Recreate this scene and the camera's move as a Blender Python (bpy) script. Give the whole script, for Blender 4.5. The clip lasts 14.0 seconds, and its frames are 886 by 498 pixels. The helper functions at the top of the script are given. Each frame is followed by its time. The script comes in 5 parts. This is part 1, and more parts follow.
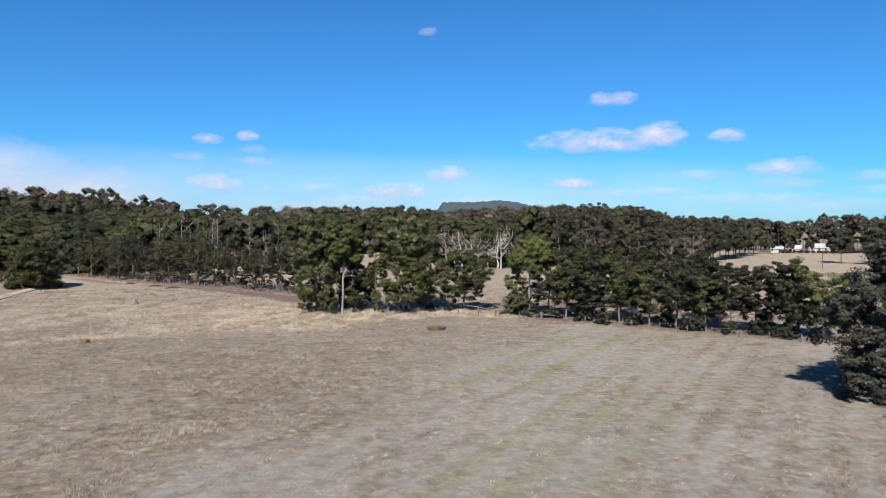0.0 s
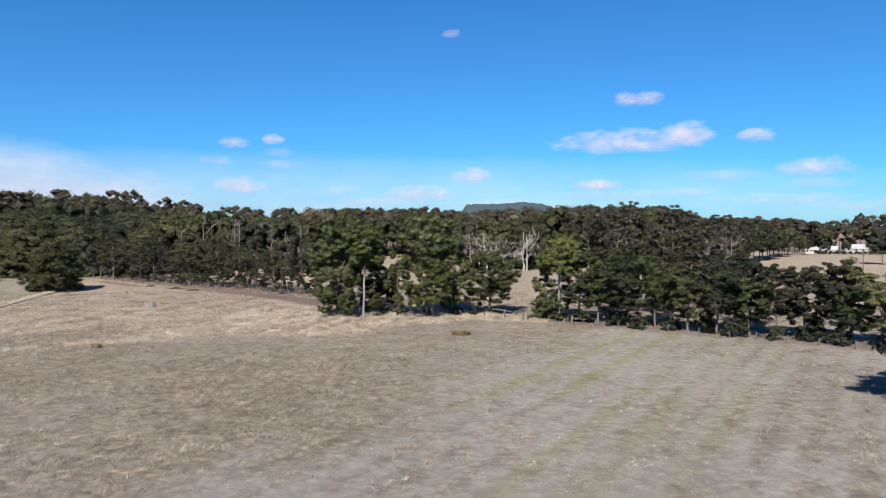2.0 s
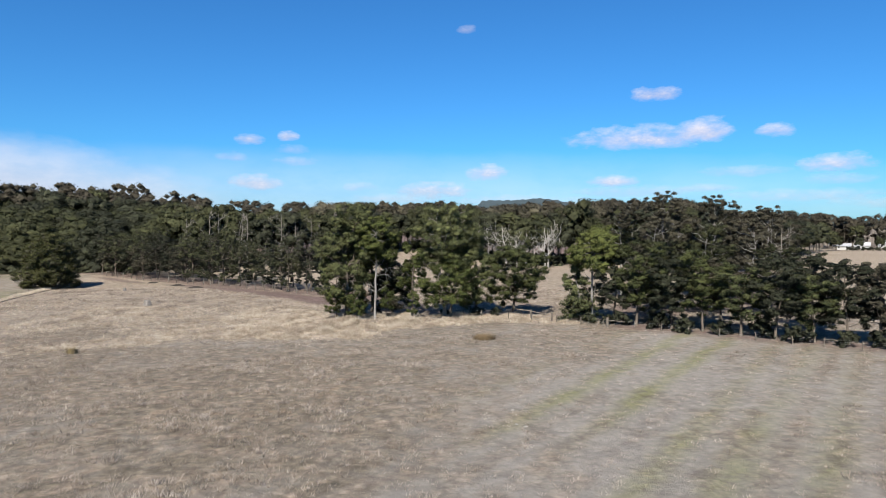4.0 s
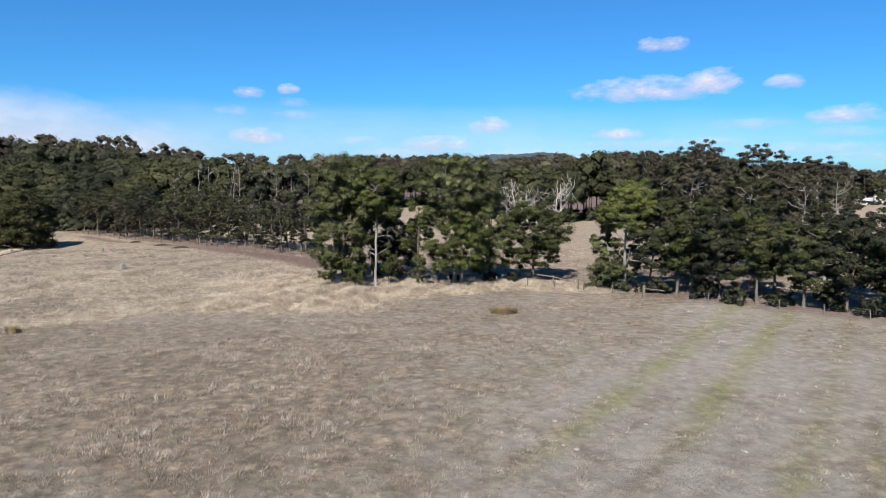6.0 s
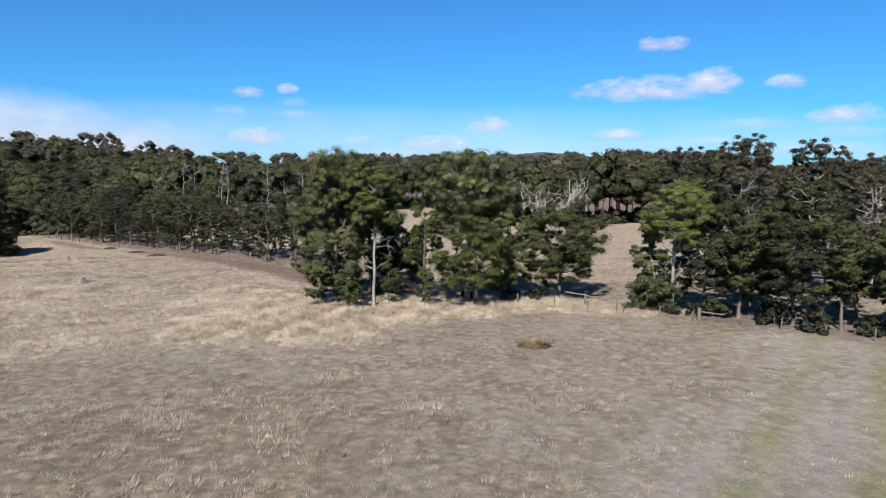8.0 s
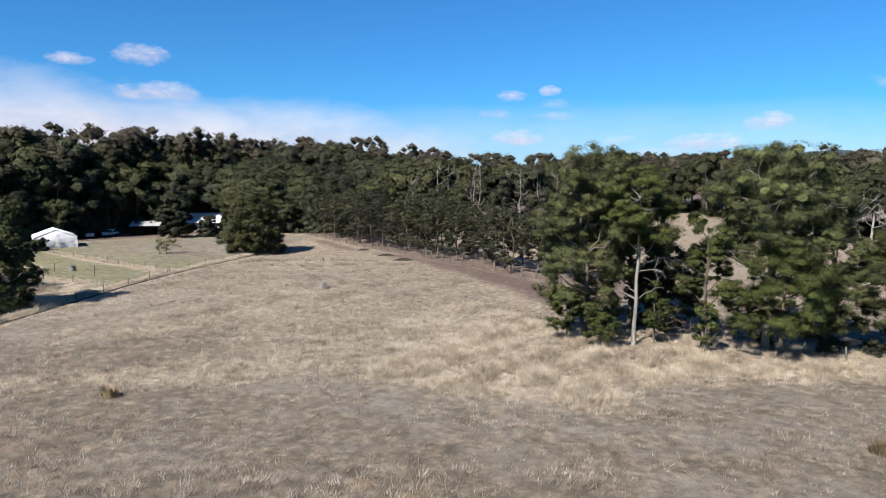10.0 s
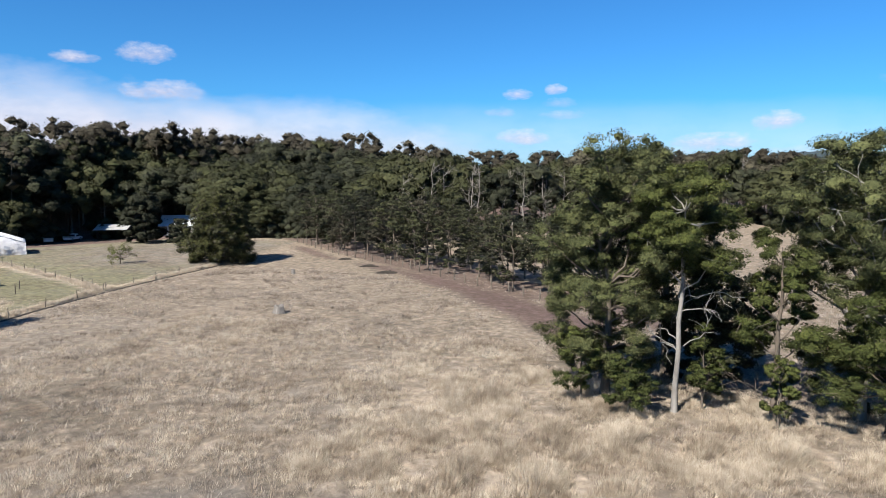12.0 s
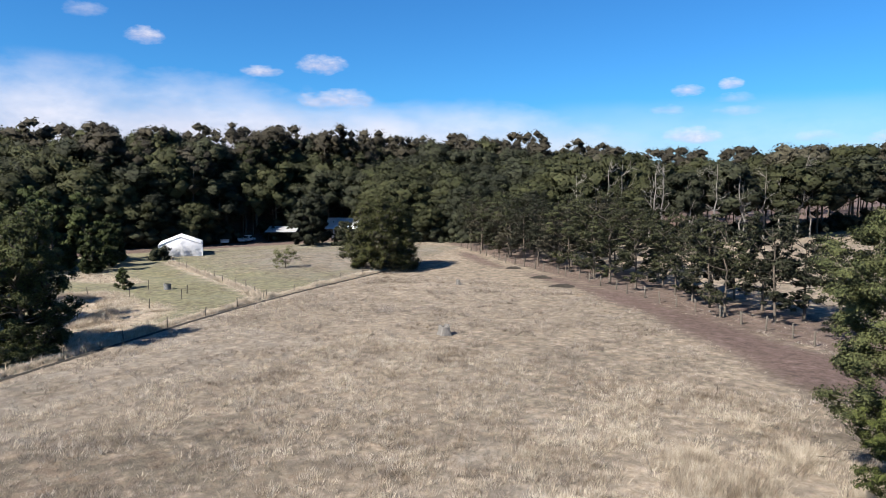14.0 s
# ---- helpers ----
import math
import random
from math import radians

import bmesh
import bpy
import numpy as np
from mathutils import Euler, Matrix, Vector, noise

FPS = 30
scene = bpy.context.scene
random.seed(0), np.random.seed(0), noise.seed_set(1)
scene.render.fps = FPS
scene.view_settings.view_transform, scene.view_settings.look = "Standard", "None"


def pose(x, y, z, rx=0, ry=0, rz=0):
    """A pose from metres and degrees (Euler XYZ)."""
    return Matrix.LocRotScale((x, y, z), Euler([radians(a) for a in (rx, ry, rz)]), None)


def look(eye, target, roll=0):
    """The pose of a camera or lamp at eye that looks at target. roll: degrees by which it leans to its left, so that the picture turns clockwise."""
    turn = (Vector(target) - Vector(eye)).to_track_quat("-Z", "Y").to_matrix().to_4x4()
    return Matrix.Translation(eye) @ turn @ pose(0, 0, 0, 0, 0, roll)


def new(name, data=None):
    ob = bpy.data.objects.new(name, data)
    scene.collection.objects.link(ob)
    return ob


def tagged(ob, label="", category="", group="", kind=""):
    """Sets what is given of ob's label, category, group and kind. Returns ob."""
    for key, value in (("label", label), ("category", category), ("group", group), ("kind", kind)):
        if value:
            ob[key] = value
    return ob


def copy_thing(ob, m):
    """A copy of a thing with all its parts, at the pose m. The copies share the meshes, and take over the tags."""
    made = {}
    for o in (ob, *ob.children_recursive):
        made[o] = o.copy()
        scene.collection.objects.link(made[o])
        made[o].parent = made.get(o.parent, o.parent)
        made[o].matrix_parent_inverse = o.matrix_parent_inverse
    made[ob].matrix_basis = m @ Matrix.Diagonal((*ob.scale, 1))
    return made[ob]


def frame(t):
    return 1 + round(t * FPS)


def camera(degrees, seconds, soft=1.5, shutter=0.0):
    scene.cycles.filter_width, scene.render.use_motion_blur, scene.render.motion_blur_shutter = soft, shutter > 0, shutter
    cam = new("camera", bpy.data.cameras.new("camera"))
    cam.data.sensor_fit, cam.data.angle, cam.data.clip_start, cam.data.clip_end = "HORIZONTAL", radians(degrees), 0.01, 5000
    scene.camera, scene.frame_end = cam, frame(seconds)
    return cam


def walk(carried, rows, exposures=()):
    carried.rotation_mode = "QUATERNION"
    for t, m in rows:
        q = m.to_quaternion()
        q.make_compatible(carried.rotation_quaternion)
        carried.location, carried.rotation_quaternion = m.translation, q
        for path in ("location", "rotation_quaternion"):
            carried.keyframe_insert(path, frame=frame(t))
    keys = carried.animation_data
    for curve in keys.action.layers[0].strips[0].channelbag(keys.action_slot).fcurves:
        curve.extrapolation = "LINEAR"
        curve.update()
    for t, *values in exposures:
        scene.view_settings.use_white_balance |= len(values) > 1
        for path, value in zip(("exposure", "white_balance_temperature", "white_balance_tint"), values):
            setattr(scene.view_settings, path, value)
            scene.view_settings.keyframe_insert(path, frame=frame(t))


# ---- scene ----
cam = camera(67.2, 14.0, soft=0.85)
PATH = [
    (0, (0.453, -2.617, 13.238), (0.990, 17.364, 12.543), 0.15),
    (0.5, (0.448, -2.166, 13.175), (0.804, 17.819, 12.498), 0.05),
    (1, (0.541, -1.186, 13.152), (0.687, 18.803, 12.493), 0.05),
    (1.5, (0.482, 0.168, 13.004), (0.468, 20.157, 12.354), -0.05),
    (2, (0.448, 1.899, 12.891), (0.264, 21.888, 12.259), -0.05),
    (2.5, (0.288, 3.995, 12.603), (-0.036, 23.982, 11.970), -0.15),
    (3, (0.124, 6.399, 12.428), (-0.330, 26.384, 11.793), -0.15),
    (5.5, (-1.296, 21.039, 11.984), (-2.010, 40.956, 10.307), -0.05),
    (6, (-1.663, 24.075, 12.035), (-2.363, 43.953, 9.947), -0.15),
    (6.5, (-2.065, 27.502, 12.064), (-2.775, 47.380, 9.977), -0.15),
    (7, (-2.489, 30.727, 12.081), (-3.189, 50.606, 9.994), -0.15),
    (7.5, (-2.915, 34.010, 12.077), (-3.615, 53.889, 9.990), -0.15),
    (8, (-3.318, 37.357, 12.017), (-4.007, 57.236, 9.930), -0.15),
    (8.5, (-3.938, 40.619, 11.988), (-4.638, 60.500, 9.921), -0.05),
    (9, (-4.496, 43.930, 12.048), (-10.027, 63.041, 10.005), -0.47),
    (9.2, (-4.507, 45.271, 12.043), (-11.868, 63.753, 9.992), -0.29),
    (9.4, (-4.760, 46.700, 12.070), (-12.750, 64.915, 10.020), -0.15),
    (11.3, (-7.862, 61.068, 12.454), (-15.923, 79.259, 10.427), 0.01),
    (11.5, (-8.341, 62.552, 12.460), (-16.442, 80.723, 10.412), 0.10),
    (12, (-9.822, 66.203, 12.450), (-17.995, 84.339, 10.381), 0.00),
    (12.5, (-11.607, 69.216, 12.419), (-19.814, 87.339, 10.371), 0.00),
    (13, (-13.424, 71.028, 12.669), (-24.548, 87.522, 10.621), -0.34),
    (13.5, (-15.260, 72.852, 12.567), (-27.318, 88.678, 10.532), -0.36),
    (14, (-17.314, 74.836, 12.284), (-29.515, 90.556, 10.287), -0.36),
]
walk(cam, [(t, look(eye, aim, roll)) for t, eye, aim, roll in PATH], ((0, 1.40), (5.5, 1.42), (8.5, 1.44), (11.5, 1.48), (12.5, 1.51), (14, 1.53)))

# ---- world, sun, exposure ----
SUN_HEADING, SUN_HEIGHT = 14.0, 43.0      # degrees: shadows run this far right of +y
world = bpy.data.worlds.new("world")
scene.world = world
world.use_nodes = True
wn = world.node_tree
wn.nodes.clear()
sky = wn.nodes.new("ShaderNodeTexSky")
sky.sky_type = "NISHITA"
sky.sun_disc = False
sky.sun_elevation = radians(SUN_HEIGHT)
sky.sun_rotation = radians(180 + SUN_HEADING)
sky.altitude, sky.air_density, sky.dust_density, sky.ozone_density = 300, 1.0, 0.3, 3.0
background = wn.nodes.new("ShaderNodeBackground")
background.inputs["Strength"].default_value = 0.053
out = wn.nodes.new("ShaderNodeOutputWorld")
tint = wn.nodes.new("ShaderNodeMix")
tint.data_type, tint.blend_type = "RGBA", "MULTIPLY"
tint.inputs[0].default_value = 1.0
tint.inputs[7].default_value = (0.215, 0.615, 0.98, 1)     # the deep blue of the clip's sky
wn.links.new(sky.outputs[0], tint.inputs[6])
wn.links.new(tint.outputs[2], background.inputs[0])
wn.links.new(background.outputs[0], out.inputs[0])

sun = new("sun", bpy.data.lights.new("sun", "SUN"))
sun.data.energy, sun.data.angle, sun.data.color = 5.0, radians(0.53), (1.0, 0.93, 0.83)
h, e = radians(SUN_HEADING), radians(SUN_HEIGHT)
toward = Vector((math.sin(h) * math.cos(e), math.cos(h) * math.cos(e), -math.sin(e)))
sun.matrix_world = look(Vector((0, 0, 300)), Vector((0, 0, 300)) + toward)


# ---- materials ----
def material(name):
    m = bpy.data.materials.new(name)
    m.use_nodes = True
    m.node_tree.nodes.clear()
    return m, m.node_tree.nodes, m.node_tree.links


def noise_node(nodes, links, scale, detail=4, rough=0.6, vector=None):
    n = nodes.new("ShaderNodeTexNoise")
    n.inputs["Scale"].default_value, n.inputs["Detail"].default_value = scale, detail
    n.inputs["Roughness"].default_value = rough
    if vector is not None:
        links.new(vector, n.inputs["Vector"])
    return n.outputs["Fac"]


def ramp(nodes, links, fac, stops):
    r = nodes.new("ShaderNodeValToRGB")
    while len(r.color_ramp.elements) < len(stops):
        r.color_ramp.elements.new(0.5)
    for el, (pos, col) in zip(r.color_ramp.elements, stops):
        el.position, el.color = pos, (*col, 1)
    links.new(fac, r.inputs[0])
    return r.outputs[0]


def mix(nodes, links, fac, a, b, mode="MIX"):
    n = nodes.new("ShaderNodeMix")
    n.data_type, n.blend_type = "RGBA", mode
    for socket, value in ((n.inputs[0], fac), (n.inputs[6], a), (n.inputs[7], b)):
        if isinstance(value, (int, float)):
            socket.default_value = value
        elif isinstance(value, tuple):
            socket.default_value = (*value, 1)
        else:
            links.new(value, socket)
    return n.outputs[2]


def calc(nodes, links, op, a, b=0.0, clamp=False):
    n = nodes.new("ShaderNodeMath")
    n.operation, n.use_clamp = op, clamp
    for socket, value in zip(n.inputs, (a, b)):
        if isinstance(value, (int, float)):
            socket.default_value = value
        else:
            links.new(value, socket)
    return n.outputs[0]


def finish(m, nodes, links, colour, rough=0.8, bump=None, depth=0.02, metal=0.0, translucent=0.0, gloss=0.3):
    p = nodes.new("ShaderNodeBsdfPrincipled")
    if isinstance(colour, tuple):
        p.inputs["Base Color"].default_value = (*colour, 1)
    else:
        links.new(colour, p.inputs["Base Color"])
    p.inputs["Roughness"].default_value, p.inputs["Metallic"].default_value = rough, metal
    p.inputs["Specular IOR Level"].default_value = gloss
    if bump is not None:
        b = nodes.new("ShaderNodeBump")
        b.inputs["Distance"].default_value = depth
        links.new(bump, b.inputs["Height"])
        links.new(b.outputs[0], p.inputs["Normal"])
    shader = p.outputs[0]
    if translucent:
        t = nodes.new("ShaderNodeBsdfTranslucent")
        if isinstance(colour, tuple):
            t.inputs[0].default_value = (*colour, 1)
        else:
            links.new(colour, t.inputs[0])
        s = nodes.new("ShaderNodeMixShader")
        s.inputs[0].default_value = translucent
        links.new(shader, s.inputs[1])
        links.new(t.outputs[0], s.inputs[2])
        shader = s.outputs[0]
    o = nodes.new("ShaderNodeOutputMaterial")
    links.new(shader, o.inputs[0])
    return m


def leaf_material(name, dark, mid, light):
    m, n, l = material(name)
    geo = n.new("ShaderNodeNewGeometry")
    info = n.new("ShaderNodeObjectInfo")
    coord = n.new("ShaderNodeTexCoord").outputs["Object"]
    patch = noise_node(n, l, 0.45, 3, 0.6, coord)
    sprig = noise_node(n, l, 5.0, 3, 0.7, coord)
    fac = calc(n, l, "MULTIPLY", geo.outputs["Random Per Island"], 0.75)
    fac = calc(n, l, "ADD", calc(n, l, "SUBTRACT", fac, 0.12), calc(n, l, "MULTIPLY", calc(n, l, "SUBTRACT", patch, 0.5), 1.2))
    fac = calc(n, l, "ADD", fac, calc(n, l, "MULTIPLY", calc(n, l, "SUBTRACT", info.outputs["Random"], 0.12), 0.5), True)
    fac = calc(n, l, "ADD", fac, calc(n, l, "MULTIPLY", calc(n, l, "SUBTRACT", sprig, 0.5), 1.3), True)
    col = ramp(n, l, fac, [(0.0, dark), (0.5, mid), (1.0, light)])
    return finish(m, n, l, col, 0.65, sprig, 0.25, translucent=0.14, gloss=0.14)


def mottled(name, a, b, scale=3.0, rough=0.85, bump_scale=0.0, depth=0.02, stretch=None):
    m, n, l = material(name)
    coord = n.new("ShaderNodeTexCoord").outputs["Object"]
    if stretch:
        mp = n.new("ShaderNodeMapping")
        mp.inputs["Scale"].default_value = stretch
        l.new(coord, mp.inputs[0])
        coord = mp.outputs[0]
    big = noise_node(n, l, scale, 5, 0.65, coord)
    col = ramp(n, l, big, [(0.3, a), (0.7, b)])
    return finish(m, n, l, col, rough, noise_node(n, l, bump_scale, 3, 0.6, coord) if bump_scale else None, depth)


GUM = leaf_material("gum_leaf", (0.025, 0.030, 0.013), (0.063, 0.071, 0.030), (0.117, 0.128, 0.052))
GUM_BRIGHT = leaf_material("gum_leaf_bright", (0.029, 0.037, 0.011), (0.069, 0.082, 0.024), (0.128, 0.143, 0.042))
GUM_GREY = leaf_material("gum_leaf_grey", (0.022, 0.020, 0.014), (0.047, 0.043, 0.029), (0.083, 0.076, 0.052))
# Gum leaf darkened to about half: the shade of the woods in its colour.
GUM_SHADED = leaf_material("gum_leaf_shaded", (0.015, 0.017, 0.008), (0.031, 0.034, 0.015), (0.054, 0.057, 0.025))
WATTLE = leaf_material("wattle_leaf", (0.013, 0.015, 0.009), (0.027, 0.030, 0.018), (0.050, 0.054, 0.030))
WATTLE_GREEN = leaf_material("wattle_leaf_green", (0.018, 0.023, 0.009), (0.038, 0.045, 0.016), (0.072, 0.080, 0.028))
WATTLE_OLIVE = leaf_material("wattle_leaf_olive", (0.020, 0.023, 0.012), (0.042, 0.046, 0.022), (0.080, 0.084, 0.039))
CYPRESS = leaf_material("cypress_leaf", (0.015, 0.018, 0.007), (0.038, 0.041, 0.014), (0.080, 0.082, 0.026))
CONIFER = leaf_material("conifer_leaf", (0.015, 0.022, 0.008), (0.034, 0.045, 0.014), (0.061, 0.074, 0.024))
BLUE_GREY = leaf_material("silver_leaf", (0.031, 0.034, 0.027), (0.062, 0.063, 0.051), (0.110, 0.109, 0.090))
FAR_LEAF = leaf_material("far_leaf", (0.019, 0.017, 0.012), (0.034, 0.030, 0.021), (0.056, 0.049, 0.034))
BARK_DARK = mottled("dark_bark", (0.045, 0.037, 0.030), (0.12, 0.10, 0.082), 3.0, 0.9, 18, 0.03, (1, 1, 0.2))
BARK_PALE = mottled("pale_bark", (0.085, 0.080, 0.074), (0.205, 0.198, 0.188), 2.0, 0.8, 12, 0.02, (1, 1, 0.25))
BARK_DEAD = mottled("dead_wood", (0.092, 0.084, 0.076), (0.185, 0.171, 0.158), 2.0, 0.9, 12, 0.02, (1, 1, 0.25))
BARK_WHITE = mottled("bleached_wood", (0.16, 0.152, 0.142), (0.31, 0.298, 0.282), 2.0, 0.9, 12, 0.02, (1, 1, 0.25))
# Twig filler inside crowns, its colour near black for the shade there.
SHADED_TWIGS = mottled("shaded_twigs", (0.019, 0.018, 0.012), (0.038, 0.035, 0.024), 3.0, 0.95)
POST = mottled("post_wood", (0.055, 0.046, 0.038), (0.118, 0.105, 0.088), 4.0, 0.9, 20, 0.01, (1, 1, 0.2))
WIRE = mottled("wire_steel", (0.20, 0.20, 0.20), (0.32, 0.32, 0.31), 9.0, 0.5)

# ---- helpers for building ----
GROUND = -1.2


def smooth(v):
    v = np.clip(v, 0, 1)
    return v * v * (3 - 2 * v)


def height_at(x, y):
    """The lie of the land: nearly level paddocks, a rise at the back and a wooded hill beyond the yards."""
    x, y = np.asarray(x, float), np.asarray(y, float)
    back = 5.0 * smooth((y - 165) / 180) * smooth((30 - x) / 60)
    foot = np.interp(x, [-260, -165, -152, -142, -130, -98], [100, 112, 152, 180, 192, 200])
    hill = 14.0 * smooth((y - foot - 4) / 62) * smooth((-70 - x) / 50) * smooth((420 - y) / 120)
    roll = 0.12 * np.sin(x * 0.11 + 1.3) * np.sin(y * 0.09) + 0.08 * np.sin(x * 0.05 - y * 0.07)
    return GROUND + (back + hill) * smooth((900 - y) / 400) + roll * smooth((400 - np.hypot(x, y - 100)) / 100)


def ground_z(x, y):
    return float(height_at(x, y))


def mesh_of(name, v, f, mat, smooth_shade=False, inner=None, inner_from=0, normals=None):
    """A mesh from arrays: points, faces with the same number of corners each, and a normal for each point where given."""
    smooth_shade = smooth_shade or normals is not None
    v, f = np.asarray(v, np.float32), np.asarray(f, np.int32)
    me = bpy.data.meshes.new(name)
    me.vertices.add(len(v))
    me.vertices.foreach_set("co", v.ravel())
    me.loops.add(f.size)
    me.loops.foreach_set("vertex_index", f.ravel())
    me.polygons.add(len(f))
    me.polygons.foreach_set("loop_start", np.arange(0, f.size, f.shape[1], dtype=np.int32))
    if smooth_shade:
        me.polygons.foreach_set("use_smooth", np.ones(len(f), dtype=bool))
    me.update(calc_edges=True)
    me.validate()
    if normals is not None:
        layer = me.attributes.new("custom_normal", "FLOAT_VECTOR", "POINT")
        layer.data.foreach_set("vector", np.asarray(normals, np.float32).ravel())
    me.materials.append(mat)
    if inner is not None:
        me.materials.append(inner)
        me.polygons.foreach_set("material_index", (np.arange(len(f)) >= inner_from).astype(np.int32))
    return me


def part_of(name, me, parent, label=""):
    ob = new(name, me)
    ob.parent = parent
    if label:
        ob["label"] = label
    return ob


def part(name, bm, mat, parent, label=""):
    me = bpy.data.meshes.new(name)
    bm.to_mesh(me)
    bm.free()
    me.materials.append(mat)
    return part_of(name, me, parent, label)


def joined(pieces):
    """One pair of arrays from many."""
    vs, fs, ns, n = [], [], [], 0
    for v, f, *normal in pieces:
        vs.append(v)
        fs.append(f + n)
        ns += normal
        n += len(v)
    return (np.concatenate(vs), np.concatenate(fs), *([np.concatenate(ns)] if ns else []))


def unit(d):
    return d / (np.linalg.norm(d, axis=-1, keepdims=True) + 1e-9)


def tube(points, radii, sides=6):
    p = np.asarray(points, float)
    d = np.gradient(p, axis=0)
    d /= np.linalg.norm(d, axis=1, keepdims=True) + 1e-9
    ref = np.where(np.abs(d[:, 2:3]) > 0.8, [[1.0, 0, 0]], [[0, 0, 1.0]])
    a = np.cross(d, ref)
    a /= np.linalg.norm(a, axis=1, keepdims=True) + 1e-9
    b = np.cross(d, a)
    ang = np.linspace(0, 2 * np.pi, sides, endpoint=False)
    ring = np.cos(ang)[None, :, None] * a[:, None] + np.sin(ang)[None, :, None] * b[:, None]
    v = (p[:, None] + ring * np.asarray(radii, float)[:, None, None]).reshape(-1, 3)
    i, j = np.meshgrid(np.arange(len(p) - 1), np.arange(sides), indexing="ij")
    k = (j + 1) % sides
    f = np.stack([i * sides + j, i * sides + k, (i + 1) * sides + k, (i + 1) * sides + j], -1).reshape(-1, 4)
    return v, f


def limb(rng, start, end, r0, r1, steps=5, wander=0.08, sag=0.12, sides=5):
    s, t = np.asarray(start, float), np.asarray(end, float)
    length = np.linalg.norm(t - s)
    u = np.linspace(0, 1, steps)[:, None]
    p = s + (t - s) * u
    p[:, 2] += (np.sin(u[:, 0] * np.pi) * -sag * length * 0.5)
    p[1:-1] += rng.normal(0, wander * length, (steps - 2, 3)) * 0.6
    return p, np.linspace(r0, r1, steps), sides


def leaves_at(rng, centres, radii, count, size, flat=0.65, aspect=0.45, upward=0.35, corners=3, shell=0.45, order=0.6, loose=0.55, hearts=None, heart=None, whole=0.45, own=0.9):
    """Pointed leaves or sprays round each centre, mostly near the outside and the top of the clump. Their normals follow the
    clump, the lump (hearts) and the crown (heart), as those of dense fine foliage do."""
    n = len(centres) * count
    c = np.repeat(centres, count, 0)
    r = np.repeat(radii, count)
    d = unit(rng.normal(size=(n, 3)))
    d[:, 2] = np.where(rng.random(n) < 0.45, np.abs(d[:, 2]), d[:, 2])
    p = c + d * (r * rng.random(n) ** shell)[:, None] * np.array([1, 1, flat])
    nor = unit(d * order + np.array([0, 0, upward]) + rng.normal(0, loose, (n, 3)))
    t = unit(np.cross(nor, rng.normal(size=(n, 3))))
    b = np.cross(nor, t)
    s = size * rng.uniform(0.6, 1.4, n)
    t, b = t * s[:, None] * 0.5, b * (s * aspect)[:, None] * 0.5
    soft = d * own + rng.normal(0, 0.22, (n, 3)) + [0, 0, 0.25]
    if hearts is not None:
        soft = soft + 0.8 * unit(p - np.repeat(hearts, count, 0))
    if heart is not None:
        soft = soft + whole * unit(p - heart)
    soft = unit(soft)
    b = b * np.where((soft * nor).sum(1) < 0, -1, 1)[:, None]
    if corners == 3:
        v = np.stack([p - t, p - b * 1.3 + t * 0.7, p + b * 1.3 + t * 0.5], 1).reshape(-1, 3)
    else:
        v = np.stack([p - t, p - b - t * 0.1, p + t, p + b - t * 0.1], 1).reshape(-1, 3)
    return v, np.arange(n * corners).reshape(-1, corners), np.repeat(soft, corners, 0)


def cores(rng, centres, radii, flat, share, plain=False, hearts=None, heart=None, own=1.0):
    """Small uneven filler masses added in the middle of each clump, so that it is not seen through."""
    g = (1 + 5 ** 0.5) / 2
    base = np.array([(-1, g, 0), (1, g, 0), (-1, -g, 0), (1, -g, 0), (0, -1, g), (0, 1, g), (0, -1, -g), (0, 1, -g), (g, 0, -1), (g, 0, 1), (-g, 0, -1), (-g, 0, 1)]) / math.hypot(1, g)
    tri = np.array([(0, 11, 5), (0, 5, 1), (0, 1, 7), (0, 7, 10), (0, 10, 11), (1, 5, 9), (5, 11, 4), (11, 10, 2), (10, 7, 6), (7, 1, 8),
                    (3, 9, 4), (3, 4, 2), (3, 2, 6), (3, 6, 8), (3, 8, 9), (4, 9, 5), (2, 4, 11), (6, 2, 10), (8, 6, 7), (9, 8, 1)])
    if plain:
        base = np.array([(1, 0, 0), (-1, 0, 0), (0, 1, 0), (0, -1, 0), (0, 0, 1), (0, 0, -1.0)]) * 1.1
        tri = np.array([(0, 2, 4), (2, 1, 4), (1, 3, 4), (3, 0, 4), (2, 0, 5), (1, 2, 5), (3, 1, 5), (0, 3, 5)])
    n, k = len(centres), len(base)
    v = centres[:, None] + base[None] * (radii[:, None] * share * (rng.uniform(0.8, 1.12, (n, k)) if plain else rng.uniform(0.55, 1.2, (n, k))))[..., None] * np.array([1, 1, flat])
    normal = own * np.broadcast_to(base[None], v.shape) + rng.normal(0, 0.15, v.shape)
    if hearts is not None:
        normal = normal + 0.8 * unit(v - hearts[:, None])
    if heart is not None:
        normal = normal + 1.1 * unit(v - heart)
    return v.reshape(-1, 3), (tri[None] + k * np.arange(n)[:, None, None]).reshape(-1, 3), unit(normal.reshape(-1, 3))


